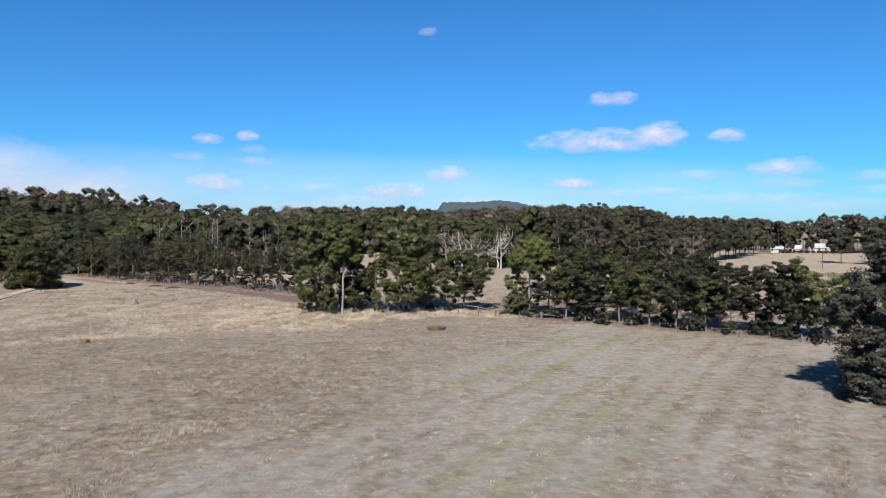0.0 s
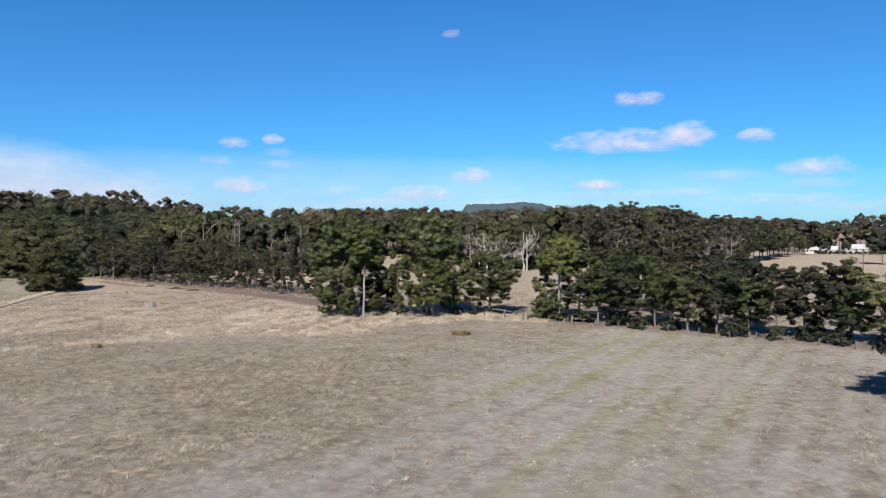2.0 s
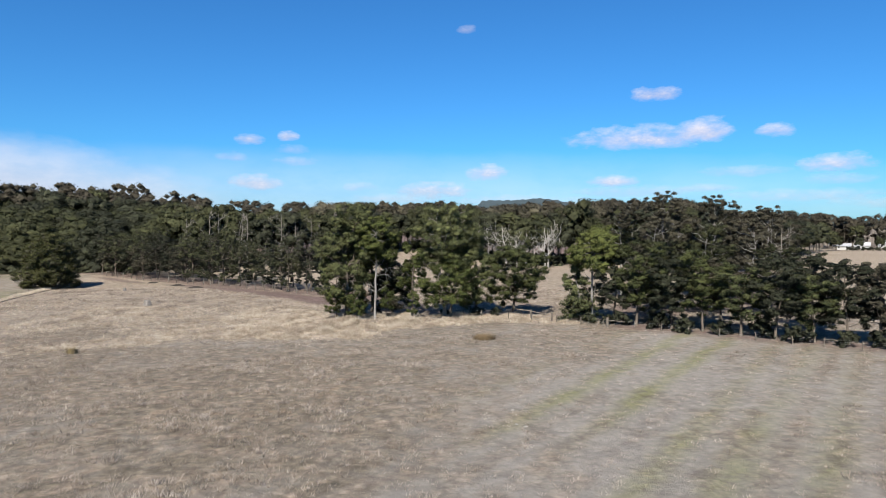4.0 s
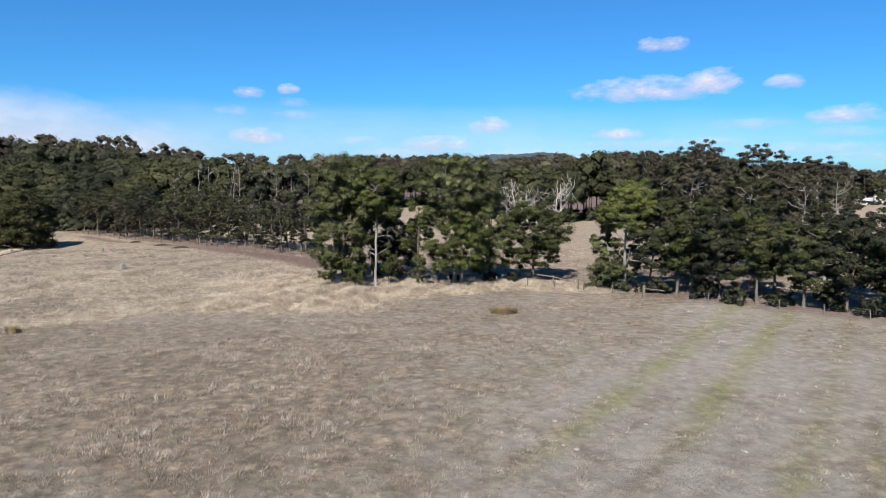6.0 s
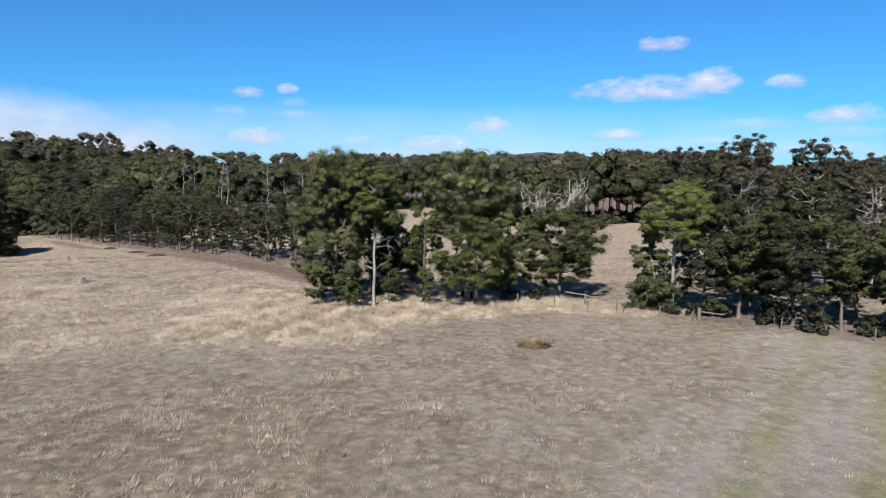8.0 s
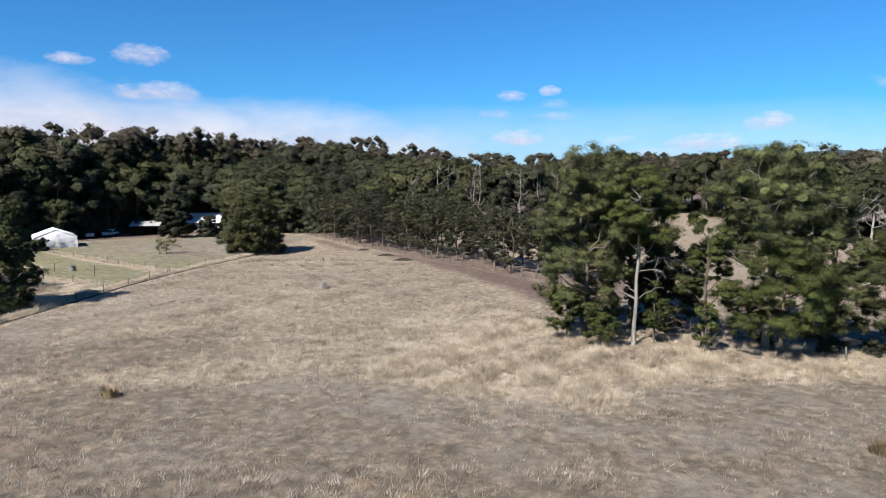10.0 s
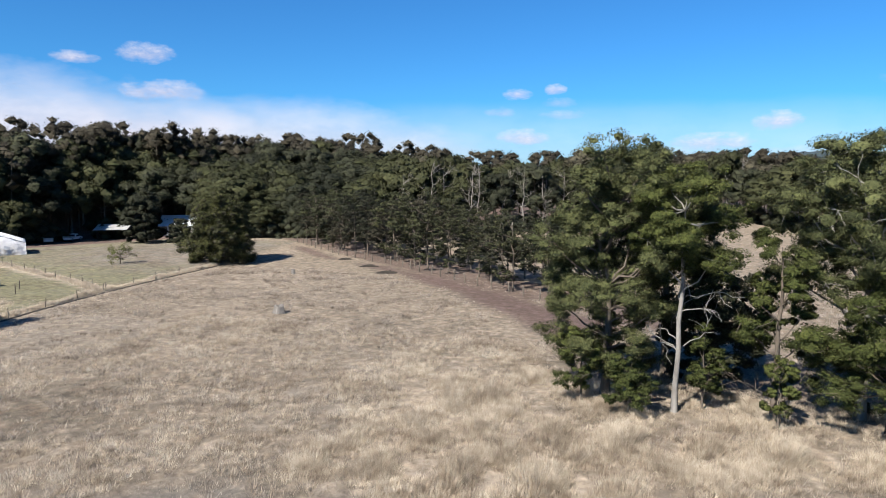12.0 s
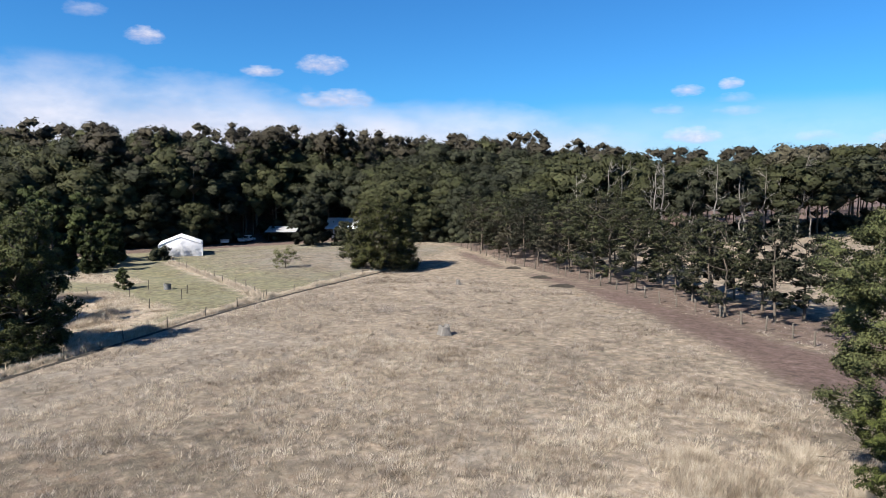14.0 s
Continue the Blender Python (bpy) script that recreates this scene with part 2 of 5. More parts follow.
def crown_radius(shape, z):
    if shape == "gum":
        return 0.30 + 0.78 * np.sin(np.pi * np.clip(0.16 + 0.80 * z, 0, 1)) ** 0.9
    if shape == "full":
        return 0.70 + 0.40 * np.sin(np.pi * np.clip(0.15 + 0.8 * z, 0, 1)) - 0.42 * z ** 3
    if shape == "broad":
        return 0.78 + 0.30 * np.sin(np.pi * np.clip(0.1 + 0.8 * z, 0, 1)) - 0.30 * z ** 5
    if shape == "wattle":
        return 0.50 + 0.55 * np.sin(np.pi * np.clip(0.1 + 0.75 * z, 0, 1))
    if shape == "cone":
        return 1.05 * (1 - z) ** 0.62 + 0.08
    return np.sqrt(np.clip(1.08 - 0.95 * z ** 2.2, 0.02, 2))


def tree(name, label, seed, height, spread, base=0.3, shape="gum", lumps=11, clumps=8, leaves=60, size=0.4,
         leaf=None, bark=None, trunk_r=0.2, lean=(0, 0), fork=0.4, flat=0.75, lump=0.42, clump=0.48, category="tree", bare=0, squash=1.0, corners=4, twigs=2, shell=0.4, order=1.0, loose=0.5, core=0.45, solid=False, own=0.4, plain=False):
    """A tree at the origin: a tapered trunk with limbs, and a crown of many small leaf sprays in lumps with gaps."""
    rng = np.random.default_rng(seed)
    root = tagged(new(name), label, category)
    z0, z1 = base * height, height
    centres = []
    for k in range(lumps if shape == "dome" else 0):
        up = 1 - 1.35 * (k + 0.5) / lumps
        a = k * 2.39996 + rng.uniform(-0.4, 0.4)
        side = math.sqrt(max(0.0, 1 - up * up))
        out = rng.uniform(0.58, 0.76) if k > 1 else 0.50
        centres.append(np.array([math.cos(a) * side * spread * out, math.sin(a) * side * spread * out, (z0 + z1) / 2 + up * (z1 - z0) / 2 * (out + 0.08)]))
    for _ in range(0 if shape == "dome" else lumps):
        best, far = None, -1
        for _ in range(10):
            z = rng.random() ** 0.85
            a, r = rng.random() * 2 * np.pi, rng.random() ** 0.5 * crown_radius(shape, z) * spread
            r *= 1 - 0.55 * lump
            c = np.array([np.cos(a) * r, np.sin(a) * r, z0 + (z1 - z0) * z * (1 - 0.4 * lump * spread / max(z1 - z0, 0.1))])
            gap = min([np.linalg.norm((c - o) * [1, 1, 1.3]) for o in centres], default=9)
            if gap > far:
                best, far = c, gap
        centres.append(best)
    centres = np.array(centres)
    centres[:, :2] += np.outer(centres[:, 2] / height, lean)
    sizes = spread * lump * rng.uniform(0.7, 1.2, lumps)
    d = rng.normal(size=(lumps, clumps, 3))
    d /= np.linalg.norm(d, axis=2, keepdims=True)
    cl = centres[:, None] + d * (sizes[:, None] * rng.random((lumps, clumps)) ** (0.42 if shape == "dome" else 0.5) * (0.66 if shape == "dome" else 1.0))[..., None] * [1, 1, squash * 0.85]
    rad = np.repeat(sizes[:, None], clumps, 1) * clump * rng.uniform(0.7, 1.3, (lumps, clumps))
    cl, rad2 = cl.reshape(-1, 3), rad.reshape(-1)
    cl[:, 2] = np.maximum(cl[:, 2], rad2 * flat * 0.8)
    heart = np.array([lean[0] * 0.6, lean[1] * 0.6, z0 + 0.35 * (z1 - z0)])
    v, f, nor = leaves_at(rng, cl, rad2, leaves, size, flat, corners=corners, shell=shell, order=order, loose=loose, hearts=np.repeat(centres, clumps, 0), heart=heart, whole={"dome": 1.1, "round": 1.2, "cone": 1.0}.get(shape, 0.45), own=own if solid else 0.9)
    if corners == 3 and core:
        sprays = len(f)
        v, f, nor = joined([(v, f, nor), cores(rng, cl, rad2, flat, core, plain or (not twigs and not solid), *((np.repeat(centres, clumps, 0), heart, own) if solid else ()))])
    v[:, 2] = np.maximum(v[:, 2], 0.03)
    part_of("crown", mesh_of("crown", v, f, leaf, False, SHADED_TWIGS if corners == 3 and core and not solid else None, sprays if corners == 3 and core else 0, nor), root)
    top = np.array([lean[0] * fork, lean[1] * fork, height * fork])
    pieces = []
    p, r, s = limb(rng, (0, 0, -0.25), top, trunk_r * 1.1, trunk_r * 0.66, 6, 0.009, 0.0, 8 if twigs else 5)
    r[0] *= 1.3
    pieces.append(tube(p, r, s))
    tip = np.array([lean[0] * 0.9, lean[1] * 0.9, height * 0.86])
    p, r, s = limb(rng, top, tip, trunk_r * 0.7, trunk_r * 0.12, 6, 0.04, 0.0, 6)
    pieces.append(tube(p, r, s))
    spine = p
    for c, sz, group in zip(centres, sizes, cl.reshape(lumps, clumps, 3)):
        k = np.clip((c[2] - top[2] * 0.9) / max(tip[2] - top[2], 0.1) - 0.3, 0, 0.9)
        start = spine[int(k * 5)] if c[2] > top[2] * 1.1 else top * np.clip((c[2] * 0.75) / top[2], 0.25, 1.0)
        p, r, s = limb(rng, start, c, trunk_r * 0.34, trunk_r * 0.13, 5 if twigs else 4, 0.06, 0.14, 5 if twigs else 4)
        pieces.append(tube(p, r, s))
        for g in group[::twigs] if twigs else ():
            p, r, s = limb(rng, c, g, trunk_r * 0.12, 0.012, 4, 0.06, 0.0, 3)
            pieces.append(tube(p, r, s))
    for _ in range(bare):
        z = rng.uniform(0.2, 0.6) * height
        a = rng.random() * 6.28
        start = top * min(1.0, z / top[2])
        mid = start + np.array([np.cos(a), np.sin(a), rng.uniform(0.2, 0.9)]) * rng.uniform(0.8, 2.0)
        p, r, s = limb(rng, start, mid, trunk_r * 0.28, trunk_r * 0.14, 5, 0.08, -0.1, 5)
        pieces.append(tube(p, r, s))
        for _ in range(4):
            p, r, s = limb(rng, mid, mid + rng.normal(0, 0.7, 3) + [np.cos(a) * 0.6, np.sin(a) * 0.6, 0.3], trunk_r * 0.13, 0.012, 4, 0.1, -0.1, 4)
            pieces.append(tube(p, r, s))
    v, f = joined(pieces)
    part_of("trunk", mesh_of("trunk", v, f, bark, True), root)
    return root


def dead_tree(name, label, seed, height, spread, wood, trunk_r=0.22):
    rng = np.random.default_rng(seed)
    root = tagged(new(name), label, "dead tree")
    pieces = []
    tip = np.array([*rng.normal(0, 0.07 * height, 2), height])
    p, r, s = limb(rng, (0, 0, -0.2), tip, trunk_r, trunk_r * 0.15, 8, 0.02, 0.0, 7)
    pieces.append(tube(p, r, s))
    stem = p
    for _ in range(11):
        k = rng.integers(2, 7)
        a = rng.random() * 6.28
        reach = rng.uniform(0.4, 1.0) * spread * height
        end = stem[k] + np.array([np.cos(a) * reach, np.sin(a) * reach, reach * rng.uniform(0.4, 1.2)])
        p, r, s = limb(rng, stem[k], end, trunk_r * 0.32, trunk_r * 0.10, 6, 0.07, 0.2, 5)
        pieces.append(tube(p, r, s))
        for _ in range(5):
            j = rng.integers(2, 6)
            e2 = p[j] + rng.normal(0, 0.35 * reach, 3) + [0, 0, 0.2 * reach]
            q, r2, s2 = limb(rng, p[j], e2, trunk_r * 0.16, 0.02, 5, 0.08, 0.0, 4)
            pieces.append(tube(q, r2, s2))
    v, f = joined(pieces)
    part_of("trunk", mesh_of("trunk", v, f, wood, True), root)
    return root


def stand(ob, x, y, turn=0.0, scale=1.0, tall=1.0, sink=0.0):
    ob.matrix_basis = pose(x, y, ground_z(x, y) - sink, 0, 0, turn) @ Matrix.Diagonal((scale, scale, scale * tall, 1))
    return ob


def again(ob, x, y, turn=0.0, scale=1.0, tall=1.0):
    """A copy of a standing thing at another place."""
    c = copy_thing(ob, Matrix.Identity(4))
    return stand(c, x, y, turn, scale, tall)


def along(line, step):
    """Places at even steps along a line of corners, with the heading there."""
    pts = np.asarray(line, float)
    seg = np.linalg.norm(np.diff(pts, axis=0), axis=1)
    run = np.r_[0, np.cumsum(seg)]
    s = np.arange(0, run[-1], step)
    return [(np.interp(k, run, pts[:, 0]), np.interp(k, run, pts[:, 1])) for k in s]


def off_line(x, y, line):
    """Distance from a line of corners."""
    x, y = np.asarray(x, float), np.asarray(y, float)
    best = np.full(x.shape, 1e9)
    for (ax, ay), (bx, by) in zip(line[:-1], line[1:]):
        dx, dy = bx - ax, by - ay
        k = np.clip(((x - ax) * dx + (y - ay) * dy) / (dx * dx + dy * dy), 0, 1)
        best = np.minimum(best, np.hypot(x - ax - k * dx, y - ay - k * dy))
    return best


def side_of(x, y, a, b):
    """Signed distance from the line a to b: positive to its left."""
    dx, dy = b[0] - a[0], b[1] - a[1]
    return (dx * (np.asarray(y) - a[1]) - dy * (np.asarray(x) - a[0])) / math.hypot(dx, dy)


def waves(x, y, scale, seed=0):
    """A cheap smooth noise, about -1 to 1."""
    g = np.random.default_rng(seed)
    total = np.zeros(np.shape(x))
    for k in range(7):
        a, f, p = g.random() * 6.28, scale * g.uniform(0.6, 2.2), g.random() * 6.28
        total = total + np.sin((x * np.cos(a) + y * np.sin(a)) * f + p)
    return total / 4.0


# ---- lines of the plan ----
PLANT_FENCE = [(-97, 184), (-78, 169.5), (-60, 159.6), (-45, 148.4), (-36, 142.6), (-27.5, 136.4), (-22, 131.5)]
TRACK = [(-99, 182.5), (-78.4, 166), (-61, 156), (-48.5, 148), (-38.5, 140.5), (-30, 132.5), (-22, 125.5)]
YARD_FENCE = [(-87.5, 149.5), (-83.6, 134), (-80.2, 122), (-76.5, 110), (-73.5, 102), (-69.5, 91), (-62, 72), (-50, 42)]
INNER_FENCE = [(-80.2, 122), (-89.4, 125.9), (-106.6, 131.2), (-124, 136)]
FRONT_FENCE = [(-4, 111.5), (4.1, 107.6), (10.6, 104.4), (18.5, 99.2), (32.6, 90.3), (38.4, 85.5), (43.3, 82.6), (47.5, 79.6), (50.5, 75)]
SIDE_FENCE = [(50.5, 75), (37.6, 50.2), (30, 36)]
TALL_GRASS = [(-50, 76), (-39, 85), (-30, 91), (-22, 94), (-13, 97.5), (4, 102.2), (12, 100.5)]


def cover(x, y):
    """Shares of bare brown soil and shade-dark litter, of green, of long pale grass and of short grey turf on the
    ground.
    """
    wob = waves(x, y, 0.25, 3)
    near_end = np.clip((x + 100) / 78, 0, 1)
    dirt = smooth((0.9 + 3.4 * near_end + 1.5 * wob - off_line(x, y, TRACK)) / 2.5)
    behind = (side_of(x, y, (-97, 184), (-22, 131.5)) > 0) & (x < -10) & (y > 120)
    # Leaf litter; its dark brown also stands for shade under the trees.
    shade_litter = np.where(behind & (off_line(x, y, PLANT_FENCE) < np.where(x > -62, 8.5, 12) + 4 * wob), 0.75, 0.0)
    clump = smooth((4.5 + 1.5 * wob - off_line(x, y, [(-18, 116), (-4, 117), (6, 117)])) / 4) * 0.2
    row = smooth((1.5 + 0.6 * wob - off_line(x, y, [(19, 98.4), (33, 89.4), (49, 78)])) / 1.2) * 0.5
    row2 = smooth((3.5 + wob - off_line(x, y, [(22, 100.5), (36, 91), (52, 80)])) / 2) * 0.9
    wood_edge = np.interp(x, [-260, -150, -140, -128, -110, -98, -92, -70, -45, -20, 5, 15, 46, 60, 130], [98, 112, 154, 182, 190, 194, 197, 207, 230, 282, 250, 228, 240, 228, 332])
    woods = smooth((y - wood_edge + 3 * wob) / 6) * smooth((700 - y) / 100) * np.where(x > 130, 0, 1.0) * smooth((np.abs(x) * -1 + 330) / 60)
    gums = smooth((9 + 2 * wob - off_line(x, y, [(30, 118), (50, 124), (64, 170), (80, 200)])) / 5) * 0.7
    dirt = np.clip(np.maximum.reduce([dirt, shade_litter, clump, row, row2, woods, gums]), 0, 1)
    u = x * 0.845 - y * 0.534
    open_field = smooth((u + 36 + 3 * wob) / 8) * smooth((98.5 - y) / 4) * smooth((60 - x) / 6)
    bands = sum(np.exp(-((u - c + 0.35 * waves(x, y, 0.5, 9)) / w) ** 2) * k * (smooth((y - 50) / 12) if c < -20 else 1 - 0.5 * smooth((y - 55) / 10)) for c, w, k in ((-27.5, 0.8, 0.85), (-22.6, 0.8, 0.85), (-17.2, 0.8, 0.5), (-13.6, 1.0, 0.5), (-9.5, 1.0, 0.4), (-33.9, 0.8, 0.4), (-37.0, 0.8, 0.4)))
    green = open_field * np.clip(bands * (0.95 + 0.3 * waves(x, y, 0.6, 5) + 0.3 * waves(x, y, 1.5, 6)), 0, 0.9)
    left = side_of(x, y, (-70, 92), (-87.5, 149.5)) > 0
    yard = left & (y > 85) & (y < 185) & (x > -150)
    green = np.where(yard, np.clip(0.32 + 0.32 * waves(x, y, 0.09, 12) + 0.2 * waves(x, y, 0.5, 15), 0.02, 0.6), green)
    dry_patch = smooth((6.5 + 1.6 * wob - off_line(x, y, [(-77, 100), (-87, 108), (-100, 110)])) / 3) + smooth((4 + 2 * wob - off_line(x, y, [(-108, 121), (-118, 119), (-124, 122)])) / 3)
    fence_strip = smooth((1.6 - off_line(x, y, YARD_FENCE)) / 0.8) + smooth((1.3 - off_line(x, y, INNER_FENCE)) / 0.7)
    tall = smooth((4.2 + 2.0 * wob - off_line(x, y, [(a - 0.6, b + 2.6) for a, b in TALL_GRASS])) / 4.0) * np.clip(0.55 + 0.45 * smooth((x + 34) / 14), 0, 1)
    wedge = smooth(side_of(x, y, (-27, 107), (-12, 97)) / -3 + 1) * smooth((y - 88) / 4) * smooth((-9 - x) / 6) * smooth((x + 34) / 8) * smooth((112 - y) / 5)
    west = smooth((-20 - x + 4 * wob) / 14) * smooth((y - 86 + 5 * wob) / 12) * (~yard) * (0.34 + 0.14 * wob)
    front = smooth((5.5 + 1.2 * wob - off_line(x, y, [(-21, 108), (-6, 108), (5, 108), (12, 105)])) / 3) * 0.6
    long = np.clip(np.maximum.reduce([tall, west, front, wedge * 0.9, fence_strip, np.where(yard, dry_patch, 0)]), 0, 1)
    far_field = smooth((x - 70) / 20) * smooth((y - 190) / 20) * smooth((375 - y) / 15)
    back = smooth((y - 116) / 10) * (~yard) * smooth((np.abs(x + 10) * -1 + 200) / 50)
    long = np.maximum(np.maximum(long, 0.45 * far_field), back * 0.35 * (~behind | (off_line(x, y, PLANT_FENCE) > 6)))
    grey = open_field * np.clip(0.70 + 0.45 * waves(x, y, 0.16, 21) + 0.28 * np.sin(u * 2.28), 0, 1)
    grey2 = smooth(0.5 + waves(x, y, 0.10, 31)) * 0.28 * (~yard) * (y < 112)
    grey = np.clip(np.maximum(grey, grey2), 0, 1) * (1 - tall)
    return dirt, green * (1 - fence_strip.clip(0, 1)), long * (1 - dirt), np.where(yard, 0.35, grey)


# ---- ground ----
def spread_axis(a, b, step, reach_low, reach_high):
    mid = np.arange(a, b + step, step)
    low, high, s, v = [], [], step, a
    while v > reach_low:
        s *= 1.18
        v -= s
        low.append(v)
    s, v = step, mid[-1]
    while v < reach_high:
        s *= 1.18
        v += s
        high.append(v)
    return np.r_[low[::-1], mid, high]


def ground_material():
    m, n, l = material("paddock_grass")
    coord = n.new("ShaderNodeTexCoord").outputs["Object"]
    def attr(name):
        a = n.new("ShaderNodeAttribute")
        a.attribute_name = name
        return a.outputs["Fac"]
    fine = noise_node(n, l, 3.2, 8, 0.78, coord)
    tuft = noise_node(n, l, 1.1, 4, 0.6, coord)
    mid = noise_node(n, l, 0.30, 5, 0.65, coord)
    broad = noise_node(n, l, 0.06, 4, 0.6, coord)
    grain = calc(n, l, "ADD", calc(n, l, "MULTIPLY", fine, 0.55), calc(n, l, "MULTIPLY", tuft, 0.45))
    bare = ramp(n, l, grain, [(0.36, (0.056, 0.048, 0.035)), (0.5, (0.105, 0.090, 0.066)), (0.66, (0.178, 0.155, 0.120))])
    dry = ramp(n, l, grain, [(0.36, (0.083, 0.064, 0.046)), (0.48, (0.141, 0.114, 0.086)), (0.58, (0.203, 0.170, 0.134)), (0.68, (0.283, 0.245, 0.203))])
    rust = ramp(n, l, grain, [(0.36, (0.073, 0.047, 0.028)), (0.5, (0.136, 0.095, 0.058)), (0.66, (0.213, 0.162, 0.105))])
    col = mix(n, l, calc(n, l, "MULTIPLY", calc(n, l, "SUBTRACT", mid, 0.45), 3.2, True), dry, rust)
    lumps = noise_node(n, l, 0.75, 5, 0.62, coord)
    col = mix(n, l, calc(n, l, "MULTIPLY", calc(n, l, "SUBTRACT", lumps, 0.44), 5.5, True), bare, col)
    turf = ramp(n, l, grain, [(0.36, (0.121, 0.113, 0.100)), (0.5, (0.160, 0.151, 0.135)), (0.66, (0.197, 0.186, 0.168))])
    grey_fac = calc(n, l, "ADD", attr("grey"), calc(n, l, "MULTIPLY", calc(n, l, "SUBTRACT", mid, 0.5), 2.6), True)
    col = mix(n, l, calc(n, l, "MULTIPLY", grey_fac, calc(n, l, "GREATER_THAN", attr("grey"), 0.02)), col, turf)
    grass = ramp(n, l, grain, [(0.36, (0.058, 0.063, 0.024)), (0.5, (0.112, 0.116, 0.047)), (0.66, (0.180, 0.177, 0.088))])
    green_fac = calc(n, l, "MULTIPLY", attr("green"), calc(n, l, "MULTIPLY", tuft, 1.9, True), True)
    col = mix(n, l, green_fac, col, grass)
    pale = ramp(n, l, grain, [(0.36, (0.140, 0.112, 0.081)), (0.5, (0.259, 0.218, 0.165)), (0.66, (0.378, 0.329, 0.266))])
    col = mix(n, l, attr("long"), col, pale)
    soil = ramp(n, l, grain, [(0.36, (0.033, 0.020, 0.017)), (0.5, (0.075, 0.050, 0.043)), (0.66, (0.150, 0.110, 0.096))])
    col = mix(n, l, calc(n, l, "MULTIPLY", attr("dirt"), calc(n, l, "ADD", tuft, 0.45), True), col, soil)
    cell = n.new("ShaderNodeTexVoronoi")
    cell.inputs["Scale"].default_value = 1.5
    l.new(coord, cell.inputs["Vector"])
    tufted = ramp(n, l, cell.outputs["Distance"], [(0.08, (1.28, 1.26, 1.22)), (0.42, (1.0, 1.0, 1.0)), (0.75, (0.74, 0.74, 0.75))])
    smooth_turf = calc(n, l, "MULTIPLY", grey_fac, 0.6)
    col = mix(n, l, calc(n, l, "SUBTRACT", calc(n, l, "SUBTRACT", 1.0, smooth_turf), attr("dirt"), True), col, mix(n, l, 1.0, col, tufted, "MULTIPLY"))
    tone = ramp(n, l, broad, [(0.3, (0.93, 0.915, 0.925)), (0.7, (1.10, 1.08, 1.09))])
    col = mix(n, l, 1.0, col, tone, "MULTIPLY")
    return finish(m, n, l, col, 0.95, grain, 0.30)


gx, gy = spread_axis(-150, 75, 1.2, -4200, 4200), spread_axis(18, 190, 1.2, -1500, 4400)
xx, yy = np.meshgrid(gx, gy)
xs, ys = xx.ravel(), yy.ravel()
ii, jj = np.meshgrid(np.arange(len(gy) - 1), np.arange(len(gx) - 1), indexing="ij")
w = len(gx)
quads = np.stack([ii * w + jj, ii * w + jj + 1, (ii + 1) * w + jj + 1, (ii + 1) * w + jj], -1).reshape(-1, 4)
ground_mesh = mesh_of("ground", np.stack([xs, ys, height_at(xs, ys)], -1), quads, ground_material(), True)
for key, values in zip(("dirt", "green", "long", "grey"), cover(xs, ys)):
    layer = ground_mesh.attributes.new(key, "FLOAT", "POINT")
    layer.data.foreach_set("value", np.asarray(values, np.float32))
ground = tagged(new("ground", ground_mesh), "dry grass paddock with bare soil and green strips", "ground", kind="structure")

# ---- far hill, clouds ----
def hill():
    rng = np.random.default_rng(5)
    az, dist = np.radians(np.linspace(-6, 22, 150)), np.linspace(3000, 4100, 14)
    d = np.degrees(az)
    crest = 142 * smooth((d + 0.4) / 2.2) * smooth((13.5 - d) / 6.0) + 8 * np.exp(-((d - 6.2) / 1.2) ** 2)
    crest = crest + 2.0 * np.sin(d * 9) + rng.normal(0, 1.2, len(d))
    prof = np.sin(np.linspace(0, np.pi, len(dist))) ** 0.6
    z = GROUND - 2 + crest[:, None] * prof[None] + rng.normal(0, 1.5, (len(d), len(dist)))
    v = np.stack([np.sin(az)[:, None] * dist[None], np.cos(az)[:, None] * dist[None], z], -1).reshape(-1, 3)
    i, j = np.meshgrid(np.arange(len(d) - 1), np.arange(len(dist) - 1), indexing="ij")
    k = len(dist)
    f = np.stack([i * k + j, (i + 1) * k + j, (i + 1) * k + j + 1, i * k + j + 1], -1).reshape(-1, 4)
    # Distance haze is painted in: the wood's base colour is blued.
    mat = mottled("hazed_wood", (0.018, 0.030, 0.036), (0.032, 0.048, 0.055), 0.02, 1.0)
    tagged(new("backdrop_hill", mesh_of("hill", v, f, mat, True)), "distant wooded hill, blue haze put into its colour", "hill", kind="structure")
    mast = tagged(new("radio_mast"), "thin radio mast on the distant hill", "mast")
    x, y = math.sin(radians(6.6)) * 3480, math.cos(radians(6.6)) * 3480
    v, f = tube([(x, y, 100), (x, y, 158)], [2.0, 0.8], 5)
    part_of("pole", mesh_of("pole", v, f, WIRE), mast)


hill()


